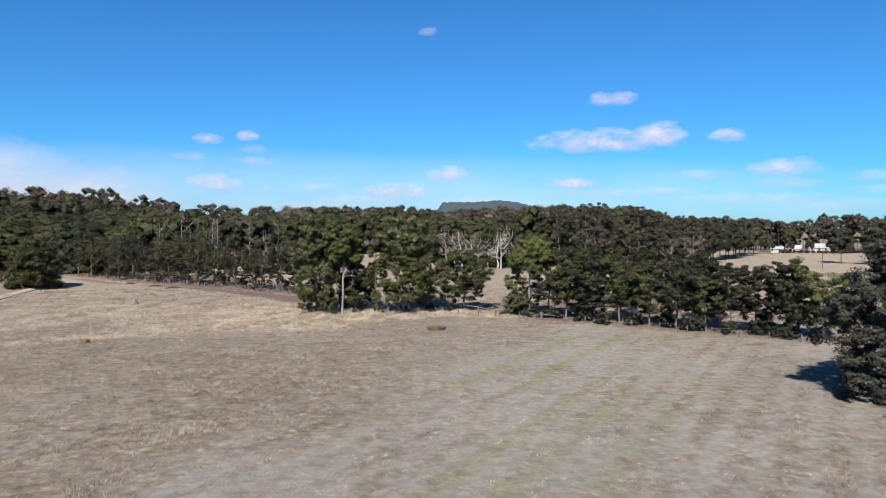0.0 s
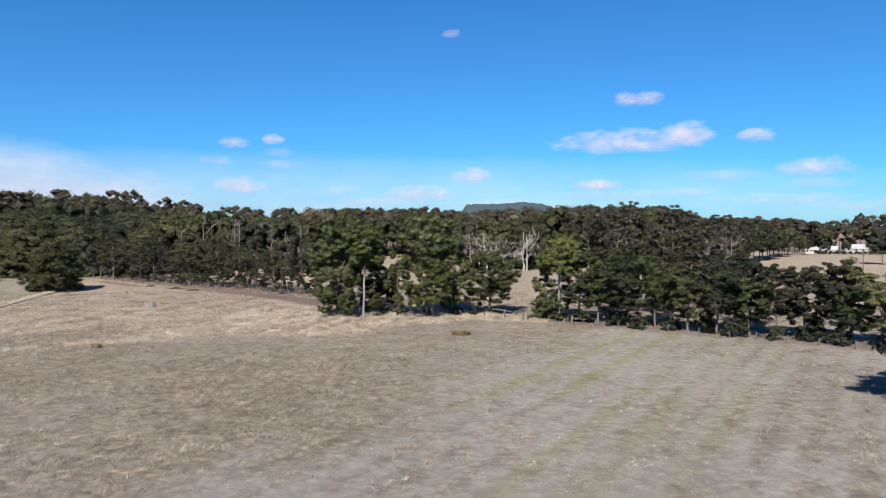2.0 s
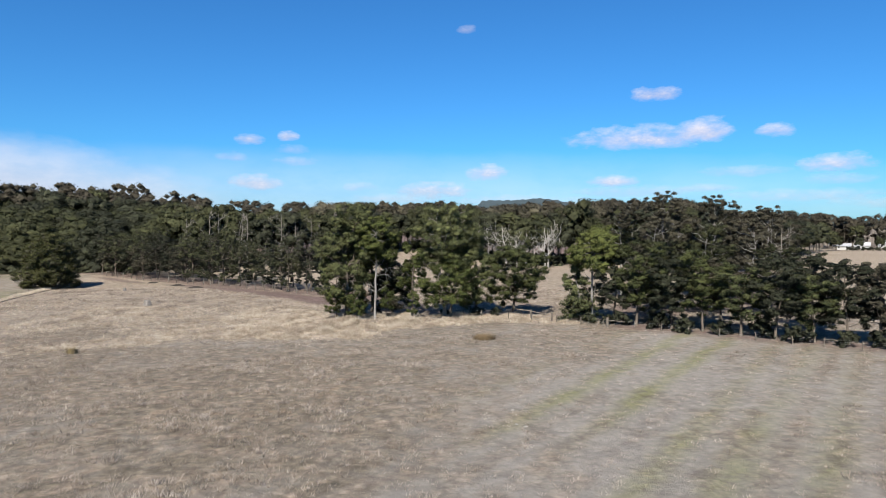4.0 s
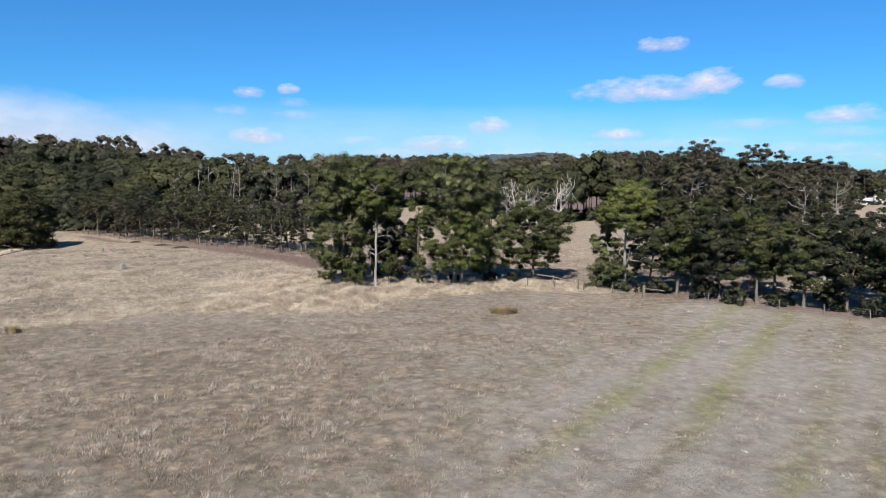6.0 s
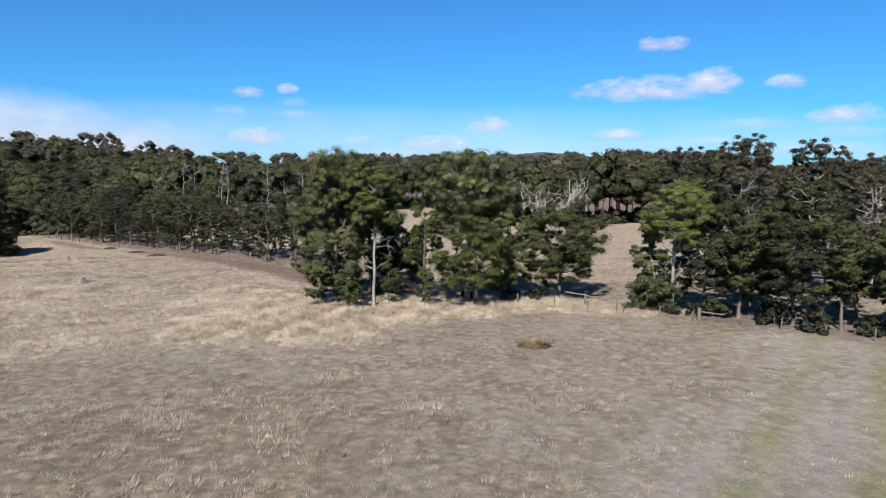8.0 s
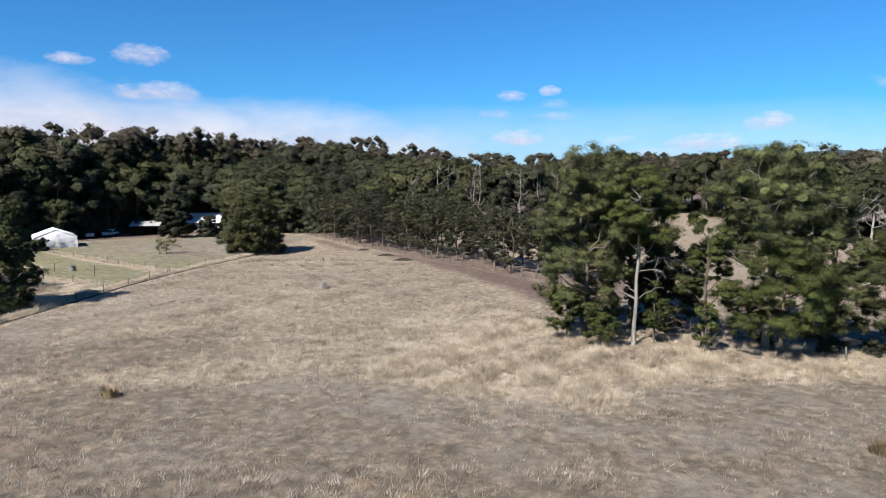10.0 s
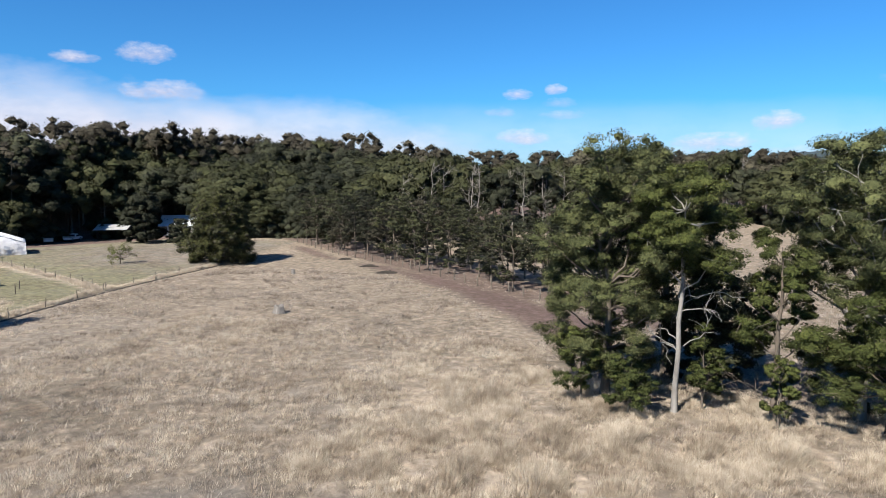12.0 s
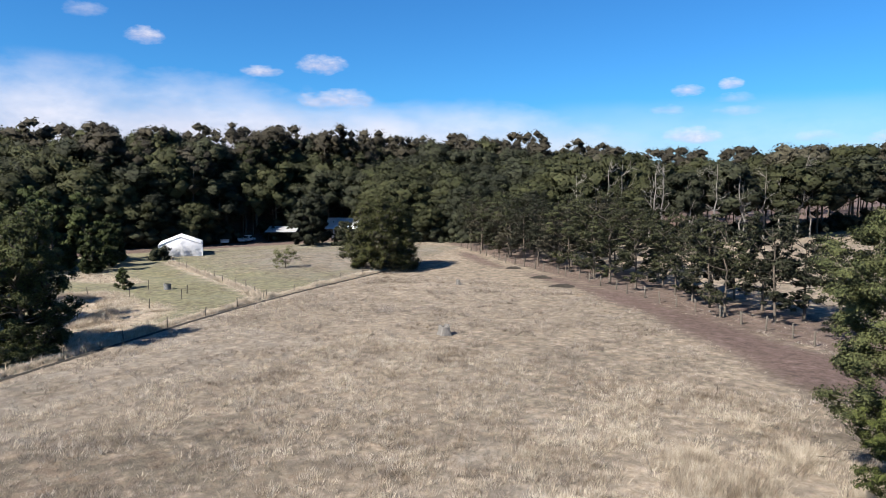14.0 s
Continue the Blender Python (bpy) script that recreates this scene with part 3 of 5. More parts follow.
def cloud_material(name, strength, edge, ragged=3.4, grain=0.0085):
    m, n, l = material(name)
    uv = n.new("ShaderNodeUVMap").outputs[0]
    info = n.new("ShaderNodeObjectInfo")
    sep = n.new("ShaderNodeSeparateXYZ")
    l.new(uv, sep.inputs[0])
    u, v = sep.outputs[0], sep.outputs[1]
    mp = n.new("ShaderNodeMapping")
    mp.inputs["Scale"].default_value = (1, 1, 2.2)
    l.new(n.new("ShaderNodeTexCoord").outputs["Object"], mp.inputs[0])
    shift = n.new("ShaderNodeVectorMath")
    l.new(mp.outputs[0], shift.inputs[0])
    l.new(calc(n, l, "MULTIPLY", info.outputs["Random"], 900.0), shift.inputs[1])
    puff = noise_node(n, l, grain, 7, 0.6, shift.outputs[0])
    uu = calc(n, l, "POWER", calc(n, l, "ABSOLUTE", u), 2.2)
    up = calc(n, l, "POWER", calc(n, l, "MAXIMUM", v, 0.0), 1.6)
    down = calc(n, l, "POWER", calc(n, l, "MULTIPLY", calc(n, l, "MAXIMUM", calc(n, l, "MULTIPLY", v, -1.0), 0.0), 1.25), 2.0)
    body = calc(n, l, "SUBTRACT", calc(n, l, "SUBTRACT", calc(n, l, "SUBTRACT", 1.0, uu), up), down)
    body = calc(n, l, "ADD", body, calc(n, l, "MULTIPLY", calc(n, l, "SUBTRACT", puff, 0.55), ragged))
    rim = calc(n, l, "SUBTRACT", calc(n, l, "SUBTRACT", 1.0, calc(n, l, "POWER", calc(n, l, "ABSOLUTE", u), 4.0)), calc(n, l, "POWER", calc(n, l, "ABSOLUTE", v), 4.0))
    alpha = calc(n, l, "MULTIPLY", calc(n, l, "MULTIPLY", body, edge, True), calc(n, l, "MULTIPLY", rim, 2.0, True))
    alpha = calc(n, l, "MULTIPLY", alpha, strength)
    shade = calc(n, l, "ADD", calc(n, l, "MULTIPLY", v, 0.45), calc(n, l, "MULTIPLY", puff, 1.1), True)
    col = ramp(n, l, shade, [(0.15, (0.235, 0.24, 0.315)), (0.5, (0.28, 0.262, 0.305)), (0.85, (0.37, 0.342, 0.357))])
    em = n.new("ShaderNodeEmission")
    l.new(col, em.inputs[0])
    tr = n.new("ShaderNodeBsdfTransparent")
    ms = n.new("ShaderNodeMixShader")
    l.new(alpha, ms.inputs[0])
    l.new(tr.outputs[0], ms.inputs[1])
    l.new(em.outputs[0], ms.inputs[2])
    o = n.new("ShaderNodeOutputMaterial")
    l.new(ms.outputs[0], o.inputs[0])
    return m


CLOUD, CLOUD_THIN = cloud_material("cloud_vapour", 0.80, 0.75, 2.3), cloud_material("thin_cloud_vapour", 0.46, 0.6, 2.2)
CENTRE = Vector((-6, 40, 12))


def cloud(azimuth, elevation, half_w, half_h, mat, label, dist=4300):
    """A bowed sheet of vapour, hung far beyond the woods; sizes in degrees of sky."""
    half_w, half_h = half_w * 1.08, half_h * 1.3
    nu, nv = 24, 8
    bm = bmesh.new()
    uv = bm.loops.layers.uv.new("UVMap")
    rows, where = [], {}
    for j in range(nv + 1):
        for i in range(nu + 1):
            u, v = -1 + 2 * i / nu, -1 + 2 * j / nv
            a, e = radians(azimuth + u * half_w), radians(elevation + v * half_h)
            p = bm.verts.new((math.sin(a) * math.cos(e) * dist, math.cos(a) * math.cos(e) * dist, math.sin(e) * dist))
            where[p] = (u, v)
            rows.append(p)
    for j in range(nv):
        for i in range(nu):
            k = j * (nu + 1) + i
            face = bm.faces.new((rows[k], rows[k + 1], rows[k + nu + 2], rows[k + nu + 1]))
            for loop in face.loops:
                loop[uv].uv = where[loop.vert]
    me = bpy.data.meshes.new("cloud")
    bm.to_mesh(me)
    bm.free()
    me.materials.append(mat)
    ob = tagged(new("cloud", me), label, "cloud", "clouds in the sky", kind="structure")
    ob.location = CENTRE
    return ob


for az, el, hw, hh in ((15.3, 7.05, 6.6, 1.0), (19.8, 7.5, 2.2, 0.95), (15.9, 10.5, 2.2, 0.6), (24.8, 7.16, 1.5, 0.55), (28.9, 4.55, 2.7, 0.75),
                       (2.1, 4.4, 1.9, 0.75), (-2.5, 2.9, 3.4, 0.7), (-17.5, 3.5, 2.3, 0.65), (-17.9, 7.0, 1.3, 0.5), (-14.8, 7.35, 0.95, 0.42),
                       (-47.5, 9.5, 2.2, 0.75), (-46.5, 6.8, 3.1, 0.8), (-60.9, 11.1, 1.5, 0.65), (-52.3, 8.9, 1.7, 0.42), (12.6, 3.6, 2.2, 0.5)):
    cloud(az, el, hw, hh, CLOUD, "small white fair-weather cloud with a grey base")
for az, el, hw, hh in ((29.0, 3.4, 2.8, 0.45), (22.6, 4.15, 3.4, 0.45), (14.2, 2.7, 5.2, 0.5), (-14.2, 5.3, 2.0, 0.4), (-19.4, 5.6, 1.3, 0.4),
                       (-8.7, 3.2, 1.6, 0.4), (0.3, 16.2, 0.9, 0.35), (-12.2, 19.6, 1.6, 0.3), (-6.5, 20.0, 1.4, 0.3), (34.6, 3.7, 1.6, 0.45), (-64.9, 12.6, 1.8, 0.5), (-14.5, 6.3, 1.6, 0.4), (27, 2.2, 6, 0.5), (5, 2.0, 6, 0.5), (11, 1.5, 5, 0.4), (20, 2.9, 2.6, 0.35), (33, 1.6, 5, 0.5), (36, 2.8, 3, 0.4), (-6, 2.2, 4, 0.45), (-11, 1.6, 4, 0.4)):
    cloud(az, el, hw, hh, CLOUD_THIN, "faint wisp of pale cloud", 4350)
BANK_VAPOUR = cloud_material("cloud_bank_vapour", 0.86, 0.9, 0.9, 0.0022)
cloud(-76, 3.4, 36, 5.0, BANK_VAPOUR, "broad white cloud bank low over the woods", 4450)
cloud(-44, 2.0, 25, 4.0, BANK_VAPOUR, "low white tail of the cloud bank", 4455)

cloud(-18, 0.5, 67, 4.8, cloud_material("haze_vapour", 0.44, 0.9, 0.4, 0.002), "thin white haze low over the horizon", 4470)

# ---- trees: the clump in the middle of the back fence ----
def gum(label, seed, height, spread, base, shape, lumps, leaf, bark, trunk_r, lean=(0, 0), fork=0.4, lump=0.36, leaves=150, size=0.21, bare=2, kind="gum_tree", category="tree"):
    return tree(kind, label, seed, height, spread, base, shape, lumps, 15, int(leaves * 1.3), size * 0.58, leaf, bark, trunk_r, lean, fork, 0.72, lump, 0.38, category, bare, corners=3, twigs=3, shell=0.32, order=1.0, loose=0.65, core=0.5, solid=True, own=0.6)


stand(gum("tall olive-green gum tree with leaning dark trunk at the fence", 11, 15.7, 4.5, 0.10, "broad", 42, GUM, BARK_DARK, 0.28, (0.3, 0.5), 0.35, 0.34, 215, bare=5), -17.4, 108.0)
stand(gum("olive-green gum tree behind the tall one", 12, 16.4, 4.6, 0.28, "full", 26, GUM, BARK_DARK, 0.26, (0, 0.6), 0.5, 0.38, 110, 0.28), -14.4, 114.0, 40)
stand(gum("pale-trunked gum tree with a bright yellow-green crown and bare limbs", 13, 14.6, 3.1, 0.60, "gum", 14, GUM_BRIGHT, BARK_PALE, 0.165, (0.3, 0.2), 0.64, 0.42, 240, bare=8), -13.1, 106.9)
stand(gum("slender bright green gum tree with leaf bunches low on its trunk", 14, 11.6, 2.3, 0.34, "full", 12, GUM_BRIGHT, BARK_DARK, 0.17, (0.4, 0), 0.5, 0.42, 220), -7.8, 107.6, 80)
stand(gum("broad olive-green gum tree with forked grey limbs showing", 15, 16.2, 5.4, 0.46, "broad", 40, GUM, BARK_PALE, 0.30, (0.6, 0.5), 0.34, 0.36, 160, bare=5), -3.2, 110.2, 20)
stand(gum("low spreading green gum tree with foliage near the ground", 16, 8.8, 4.6, 0.24, "full", 26, GUM_BRIGHT, BARK_DARK, 0.22, (0, 0), 0.3, 0.32, 190), -2.2, 107.6, 10)
stand(gum("dark olive gum tree beside the broad one", 17, 12.2, 3.3, 0.16, "full", 20, GUM, BARK_DARK, 0.22, (0.2, 0.2), 0.35, 0.36, 150, 0.25), 1.5, 111.0, 120)
stand(tree("wattle_tree", "dense dark green wattle tree with a leaning trunk", 18, 10.4, 4.7, 0.22, "wattle", 34, 9, 190, 0.15, WATTLE_GREEN, BARK_DARK, 0.2, (1.2, 0.3), 0.3, 0.6, 0.34, 0.44, corners=3, order=1.1, loose=0.6, shell=0.3, core=0.55, solid=True, own=0.6), 6.9, 111.2, 0)
for label, seed, tall, wide, x, y, n in (("grey twiggy gum sapling under the tall gum", 24, 4.6, 1.7, -18.6, 106.6, 8), ("small bushy gum sapling in long grass", 19, 3.7, 1.6, -15.4, 105.2, 0), ("leafy gum sapling against the pale trunk", 20, 5.2, 1.3, -11.6, 107.9, 1),
                                         ("gum sapling with tangled dead twigs at its foot", 21, 4.0, 1.1, -7.6, 106.2, 7)):
    stand(gum(label, seed, tall, wide, 0.25, "full", 10, GUM_BRIGHT, BARK_DARK, 0.07, (0, 0), 0.4, 0.44, 90, 0.18, n, "gum_sapling", "sapling"), x, y)

# A filler tree in dark leaf, added to deepen the shade behind the clump.
stand(gum("dark filler tree added for the shade behind the clump", 22, 9.0, 3.6, 0.10, "full", 18, WATTLE, BARK_DARK, 0.2, (0, 0), 0.4, 0.4, 70, 0.4), -11.4, 114.0)

# ---- the row along the front fence, to the right of the gateway ----
stand(gum("yellow-green gum tree with a pale straight trunk beside the gateway", 31, 13.4, 3.3, 0.54, "gum", 18, GUM_BRIGHT, BARK_PALE, 0.18, (0.5, 0.2), 0.6, 0.40, 150, 0.26, 3), 17.0, 103.4)
stand(tree("gum_sapling", "grey-green bushy regrowth under the pale-trunked gum", 32, 3.6, 2.8, 0.1, "full", 14, 8, 90, 0.26, GUM, BARK_DARK, 0.1, category="sapling", bare=4, corners=3), 15.7, 104.0)
stand(tree("gum_tree", "small grey-green gum tree leaning by the gateway", 33, 7.6, 2.0, 0.46, "gum", 10, 8, 90, 0.26, GUM, BARK_PALE, 0.11, (-1.6, 0), 0.5, corners=3, bare=3), 16.4, 104.6)
row_label = "dark green wattle tree in the row behind the fence"
row_trees = [tree("wattle_tree", row_label, 40 + k, h, r * 0.9, 0.26, "wattle", 20, 8, 110, 0.24, m, BARK_DARK, 0.17, ln, 0.32, 0.58, 0.36, 0.44, corners=3, twigs=4, shell=0.28, core=0.6, solid=True, own=0.7)
             for k, (h, r, m, ln) in enumerate(((10.6, 4.2, WATTLE_GREEN, (0.6, 0)), (9.4, 3.8, WATTLE, (-0.5, 0.3)), (8.6, 3.6, GUM, (0.3, 0.5)), (9.2, 3.2, GUM_GREY, (0.2, 0))))]
ROW = ((22.4, 100.4, 0, 0), (20.2, 103.6, 1, 140), (26.2, 97.6, 1, 40), (29.4, 95.6, 0, 90), (33.0, 92.9, 2, 10), (36.0, 90.6, 1, 200), (39.4, 88.4, 2, 120), (42.2, 86.8, 1, 310),
       (45.0, 85.6, 3, 60), (48.4, 82.9, 1, 20), (51.5, 80.5, 2, 170), (25.5, 105.2, 1, 250), (33.6, 100.8, 3, 130), (42.5, 95.2, 1, 260))
used = set()
for x, y, k, turn in ROW:
    if k in used:
        again(row_trees[k], x, y, turn, 0.92 + 0.06 * (turn % 3))
    else:
        used.add(k)
        stand(row_trees[k], x, y, turn)
stand(tree("gum_tree", "bright yellow-green gum tree at the end of the row", 47, 10.0, 3.2, 0.2, "full", 16, 8, 100, 0.32, GUM_BRIGHT, BARK_PALE, 0.14, corners=3), 49.6, 83.4)
low = tree("shrub", "low dark scrub under the row of wattles", 48, 1.9, 1.5, 0.05, "round", 8, 6, 26, 0.36, WATTLE, BARK_DARK, 0.05, category="shrub", corners=3, twigs=0)
# Scrub set here also stands in for shade at the foot of the row.
for n, (x, y) in enumerate(along([(20.5, 99.8), (33.6, 91.3), (48.5, 80.6)], 4.2)):
    x, y = x + 0.8 * math.sin(n * 2.1), y + 0.9 * math.cos(n * 1.7) + 0.6
    stand(low, x, y) if n == 0 else again(low, x, y, n * 77, 0.9 + 0.45 * ((n * 37) % 10) / 10)
stand(tree("wattle_tree", "big silvery grey-green wattle tree standing in the paddock corner", 49, 14.8, 5.3, 0.03, "full", 60, 9, 170, 0.23, BLUE_GREY, BARK_DARK, 0.32, (0.4, 0), 0.3, 0.62, 0.28, 0.5, corners=3), 39.2, 51.4)

# ---- plantation behind the fence on the left ----
plant_label = "dark wattle tree in the fenced plantation"
plants = [tree("wattle_tree", plant_label, 60 + k, h, r, b, "wattle", 15, 8, 46, 0.28, m, BARK_DARK, 0.14, ln, 0.36, 0.5, 0.36, 0.42, corners=3, twigs=4)
          for k, (h, r, b, m, ln) in enumerate(((11.0, 4.0, 0.26, WATTLE, (0.6, 0.2)), (9.6, 3.6, 0.2, GUM_GREY, (-0.7, 0)), (11.2, 4.1, 0.13, WATTLE_OLIVE, (0.2, 0.5)), (8.2, 3.2, 0.15, WATTLE, (0, -0.5))))]
rng = random.Random(7)
count = 0
for depth, step in ((2.8, 4.4), (8.0, 5.6), (15, 7.0), (24, 9)):
    for x, y in along(PLANT_FENCE, step):
        x, y = x + 0.55 * depth + rng.uniform(-1.9, 1.9), y + 0.83 * depth + rng.uniform(-1.3, 1.6)
        if x > -24 or (depth > 10 and x > -44) or (depth > 20 and x > -60):
            continue
        k = rng.choices(range(4), (3, 3, 4, 3))[0]
        if count < 4:
            stand(plants[count], x, y, rng.uniform(0, 360))
        else:
            again(plants[k], x, y, rng.uniform(0, 360), rng.uniform(0.8, 1.12))
        count += 1

# ---- yards on the left: round tree, conifers, shrubs ----
stand(tree("cypress_tree", "dense rounded dark green cypress clothed to the ground", 71, 11.4, 6.2, 0.02, "round", 60, 9, 150, 0.23, CYPRESS, BARK_DARK, 0.3, (0, 0), 0.3, 0.85, 0.28, 0.5, corners=3, twigs=4), -89.2, 151.6)
stand(tree("cypress_tree", "dense dark green tree standing over the yard fence", 72, 11.0, 4.4, 0.02, "round", 46, 9, 130, 0.22, WATTLE_GREEN, BARK_DARK, 0.25, (0, 0), 0.3, 0.75, 0.30, 0.5, corners=3, twigs=4), -76.2, 95.6)
stand(tree("cypress_tree", "dark green tree beside the yard fence", 73, 11.0, 4.0, 0.02, "round", 26, 8, 110, 0.28, WATTLE, BARK_DARK, 0.25, corners=3), -81.5, 91.0)
stand(tree("gum_tree", "tall dark tree beyond the yard fence throwing shade on the yard", 81, 13, 4.6, 0.06, "full", 20, 7, 60, 0.5, WATTLE, BARK_DARK, 0.25, corners=3, twigs=0), -89, 94.5)
stand(tree("gum_tree", "tall dark tree beyond the yard fence in a row", 82, 14, 4.6, 0.06, "full", 20, 7, 60, 0.5, WATTLE, BARK_DARK, 0.25, corners=3, twigs=0), -101, 96.5)
cone = tree("cypress_tree", "green conical cypress at the edge of the woods", 74, 12.6, 3.6, 0.02, "cone", 26, 6, 40, 0.55, CONIFER, BARK_DARK, 0.2, (0, 0), 0.3, 0.8, 0.36, 0.5, corners=3, twigs=0, core=0.8, solid=True)
stand(cone, -135.5, 119.5)
for x, y, s, turn in ((-137.5, 128, 1.0, 60), (-133.4, 131, 0.72, 140), (-131, 120, 0.92, 10), (-123, 122.5, 0.62, 310), (-127.5, 126.5, 0.66, 120), (-128, 112, 0.95, 200), (-123, 106, 0.9, 20), (-142, 122, 1.1, 80), (-112, 99, 0.9, 250)):
    again(cone, x, y, turn, s)
stand(tree("bare_shrub", "nearly leafless rounded shrub on the mown yard", 75, 3.2, 2.3, 0.25, "round", 12, 6, 34, 0.16, GUM_BRIGHT, BARK_DARK, 0.09, (0, 0), 0.25, category="shrub", bare=12), -102.4, 143.2)
stand(tree("cypress_sapling", "small bushy green conifer sapling in the yard", 76, 2.9, 1.3, 0.05, "cone", 14, 7, 40, 0.22, CONIFER, BARK_DARK, 0.05, category="sapling"), -103.2, 117.2)
stand(tree("shrub", "rounded dark shrub beside the white shelter", 77, 2.1, 2.2, 0.02, "round", 12, 8, 60, 0.3, WATTLE, BARK_DARK, 0.08, category="shrub"), -129.4, 137.0)

stand(tree("forest_tree", "dense dark tree between the shed and the house", 78, 11, 4.4, 0.03, "round", 34, 7, 60, 0.42, WATTLE, BARK_DARK, 0.2, (0, 0), 0.3, 0.8, 0.34, 0.5, corners=3, twigs=0, core=0.8, solid=True), -127.5, 170.6)
stand(tree("forest_tree", "dense dark bushy tree before the house", 79, 5.0, 2.6, 0.03, "round", 26, 7, 60, 0.42, WATTLE, BARK_DARK, 0.2, (0, 0), 0.3, 0.8, 0.34, 0.5, corners=3, twigs=0, core=0.8, solid=True), -122.1, 175.0)

# ---- woods ----
WOODS_TALL = (20, 18, 21, 15, 17)
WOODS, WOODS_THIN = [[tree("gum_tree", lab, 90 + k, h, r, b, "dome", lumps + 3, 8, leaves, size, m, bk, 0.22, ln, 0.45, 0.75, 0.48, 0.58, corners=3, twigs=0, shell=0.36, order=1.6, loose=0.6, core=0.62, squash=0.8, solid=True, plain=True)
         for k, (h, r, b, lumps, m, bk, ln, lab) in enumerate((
             (20, 6.0, 0.24, 15, GUM_SHADED, BARK_PALE, (1, 0), "tall olive-green gum tree in the woods"),
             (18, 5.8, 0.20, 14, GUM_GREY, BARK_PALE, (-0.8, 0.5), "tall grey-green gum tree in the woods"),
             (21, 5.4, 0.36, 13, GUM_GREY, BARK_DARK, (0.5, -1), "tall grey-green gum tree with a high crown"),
             (15, 5.8, 0.0, 17, GUM_SHADED, BARK_DARK, (0, 0.6), "rounded olive-green gum tree in the woods"),
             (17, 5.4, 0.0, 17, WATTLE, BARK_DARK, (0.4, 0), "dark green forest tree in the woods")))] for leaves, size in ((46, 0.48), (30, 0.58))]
DEAD = [dead_tree("dead_tree", "slender bleached dead gum tree with bare upright branches", 110 + k, h, 0.17, BARK_DEAD) for k, h in enumerate((15, 13, 16))]
DEAD_WIDE = [dead_tree("dead_tree", "bleached dead gum tree with wide bare branches", 113 + k, h, 0.42, BARK_WHITE, 0.3) for k, h in enumerate((12, 10))]
placed = {}


def plant(kinds, key, x, y, turn, s, tall=1.0):
    if key in placed:
        return again(kinds[key[1]], x, y, turn, s, tall)
    placed[key] = True
    return stand(kinds[key[1]], x, y, turn, s, tall)


def yard_edge(x):
    return np.interp(x, [-260, -165, -152, -142, -130, -110, -98], [95, 108, 146, 172, 184, 190, 193])


def back_edge(x):
    return np.interp(x, [-95, -70, -45, -20, 5, 15, 46, 60, 130], [195, 205, 228, 280, 248, 226, 238, 226, 330])


CANOPY_AT = [-420, -200, -150, -125, -110, -90, -70, -55, -45, -18, 10, 32, 60, 92, 125, 142, 162, 193, 217, 240, 257, 420]
CANOPY_TOP = [27.5, 27.5, 27, 26, 23, 21.5, 20.5, 21, 22, 23, 20.4, 21.3, 23, 24, 20, 16.5, 18.5, 18.5, 15.5, 16, 20, 18]


def clear_strip(x, y):
    """The house yard and its drive, kept open among the left woods."""
    return off_line(np.array(x), np.array(y), [(-124, 178), (-134, 186), (-137, 172), (-145, 167)]) < 6.0


rng = random.Random(21)
spots = []
tries = 0
while len(spots) < 262 and tries < 30000:
    tries += 1
    x = rng.uniform(-205, -92) if rng.random() < 0.6 else rng.uniform(-92, 132)
    if x < -92:
        y = yard_edge(x) + rng.uniform(0, 42)
    else:
        y = back_edge(x) + rng.uniform(0, 24)
    good = not clear_strip(x, y)
    gap = 4.3 if x < -92 else 5.4
    if good and all((x - a) ** 2 + (y - b) ** 2 > gap * gap for a, b in spots):
        spots.append((x, y))
for x, y in spots:
    k = rng.choices(range(5), (1, 0, 0, 6, 5) if x < -92 else (0, 2, 0, 4, 3) if x < -60 else (1, 7, 2, 2, 1))[0]
    edge = yard_edge(x) if x < -92 else back_edge(x)
    top = 12 + 0.88 * (np.interp(x, CANOPY_AT, CANOPY_TOP) - 12)
    tier = min(1.0, (y - edge) / 28)
    top = (12 + (top - 12) * tier if x < -92 else top) * rng.uniform(0.86, 1.08)
    if tier < 0.35:
        k = rng.choice((3, 4, 3, 4, 3))
        top *= rng.uniform(0.7, 1.1)
    h = max(7.0, top - ground_z(x, y))
    wide = min(1.2, max(0.62, h / WOODS_TALL[k])) * rng.uniform(0.95, 1.25)
    kinds, letter = (WOODS, "w") if x < -92 else (WOODS_THIN, "t")
    plant(kinds, (letter, k), x, y, rng.uniform(0, 360), wide, min(1.15, h / (WOODS_TALL[k] * wide)))

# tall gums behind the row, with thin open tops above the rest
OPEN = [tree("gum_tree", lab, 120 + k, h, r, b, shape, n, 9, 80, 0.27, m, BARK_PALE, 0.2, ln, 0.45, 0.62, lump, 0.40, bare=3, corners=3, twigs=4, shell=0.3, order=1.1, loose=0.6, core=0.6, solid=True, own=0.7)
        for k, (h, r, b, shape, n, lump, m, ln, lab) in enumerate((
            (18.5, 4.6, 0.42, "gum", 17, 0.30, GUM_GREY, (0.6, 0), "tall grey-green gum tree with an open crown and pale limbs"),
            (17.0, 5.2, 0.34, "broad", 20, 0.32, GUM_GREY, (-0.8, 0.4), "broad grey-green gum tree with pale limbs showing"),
            (13.0, 4.6, 0.20, "broad", 20, 0.34, GUM_SHADED, (0.3, 0.3), "rounded olive-green gum tree behind the fence row")))]
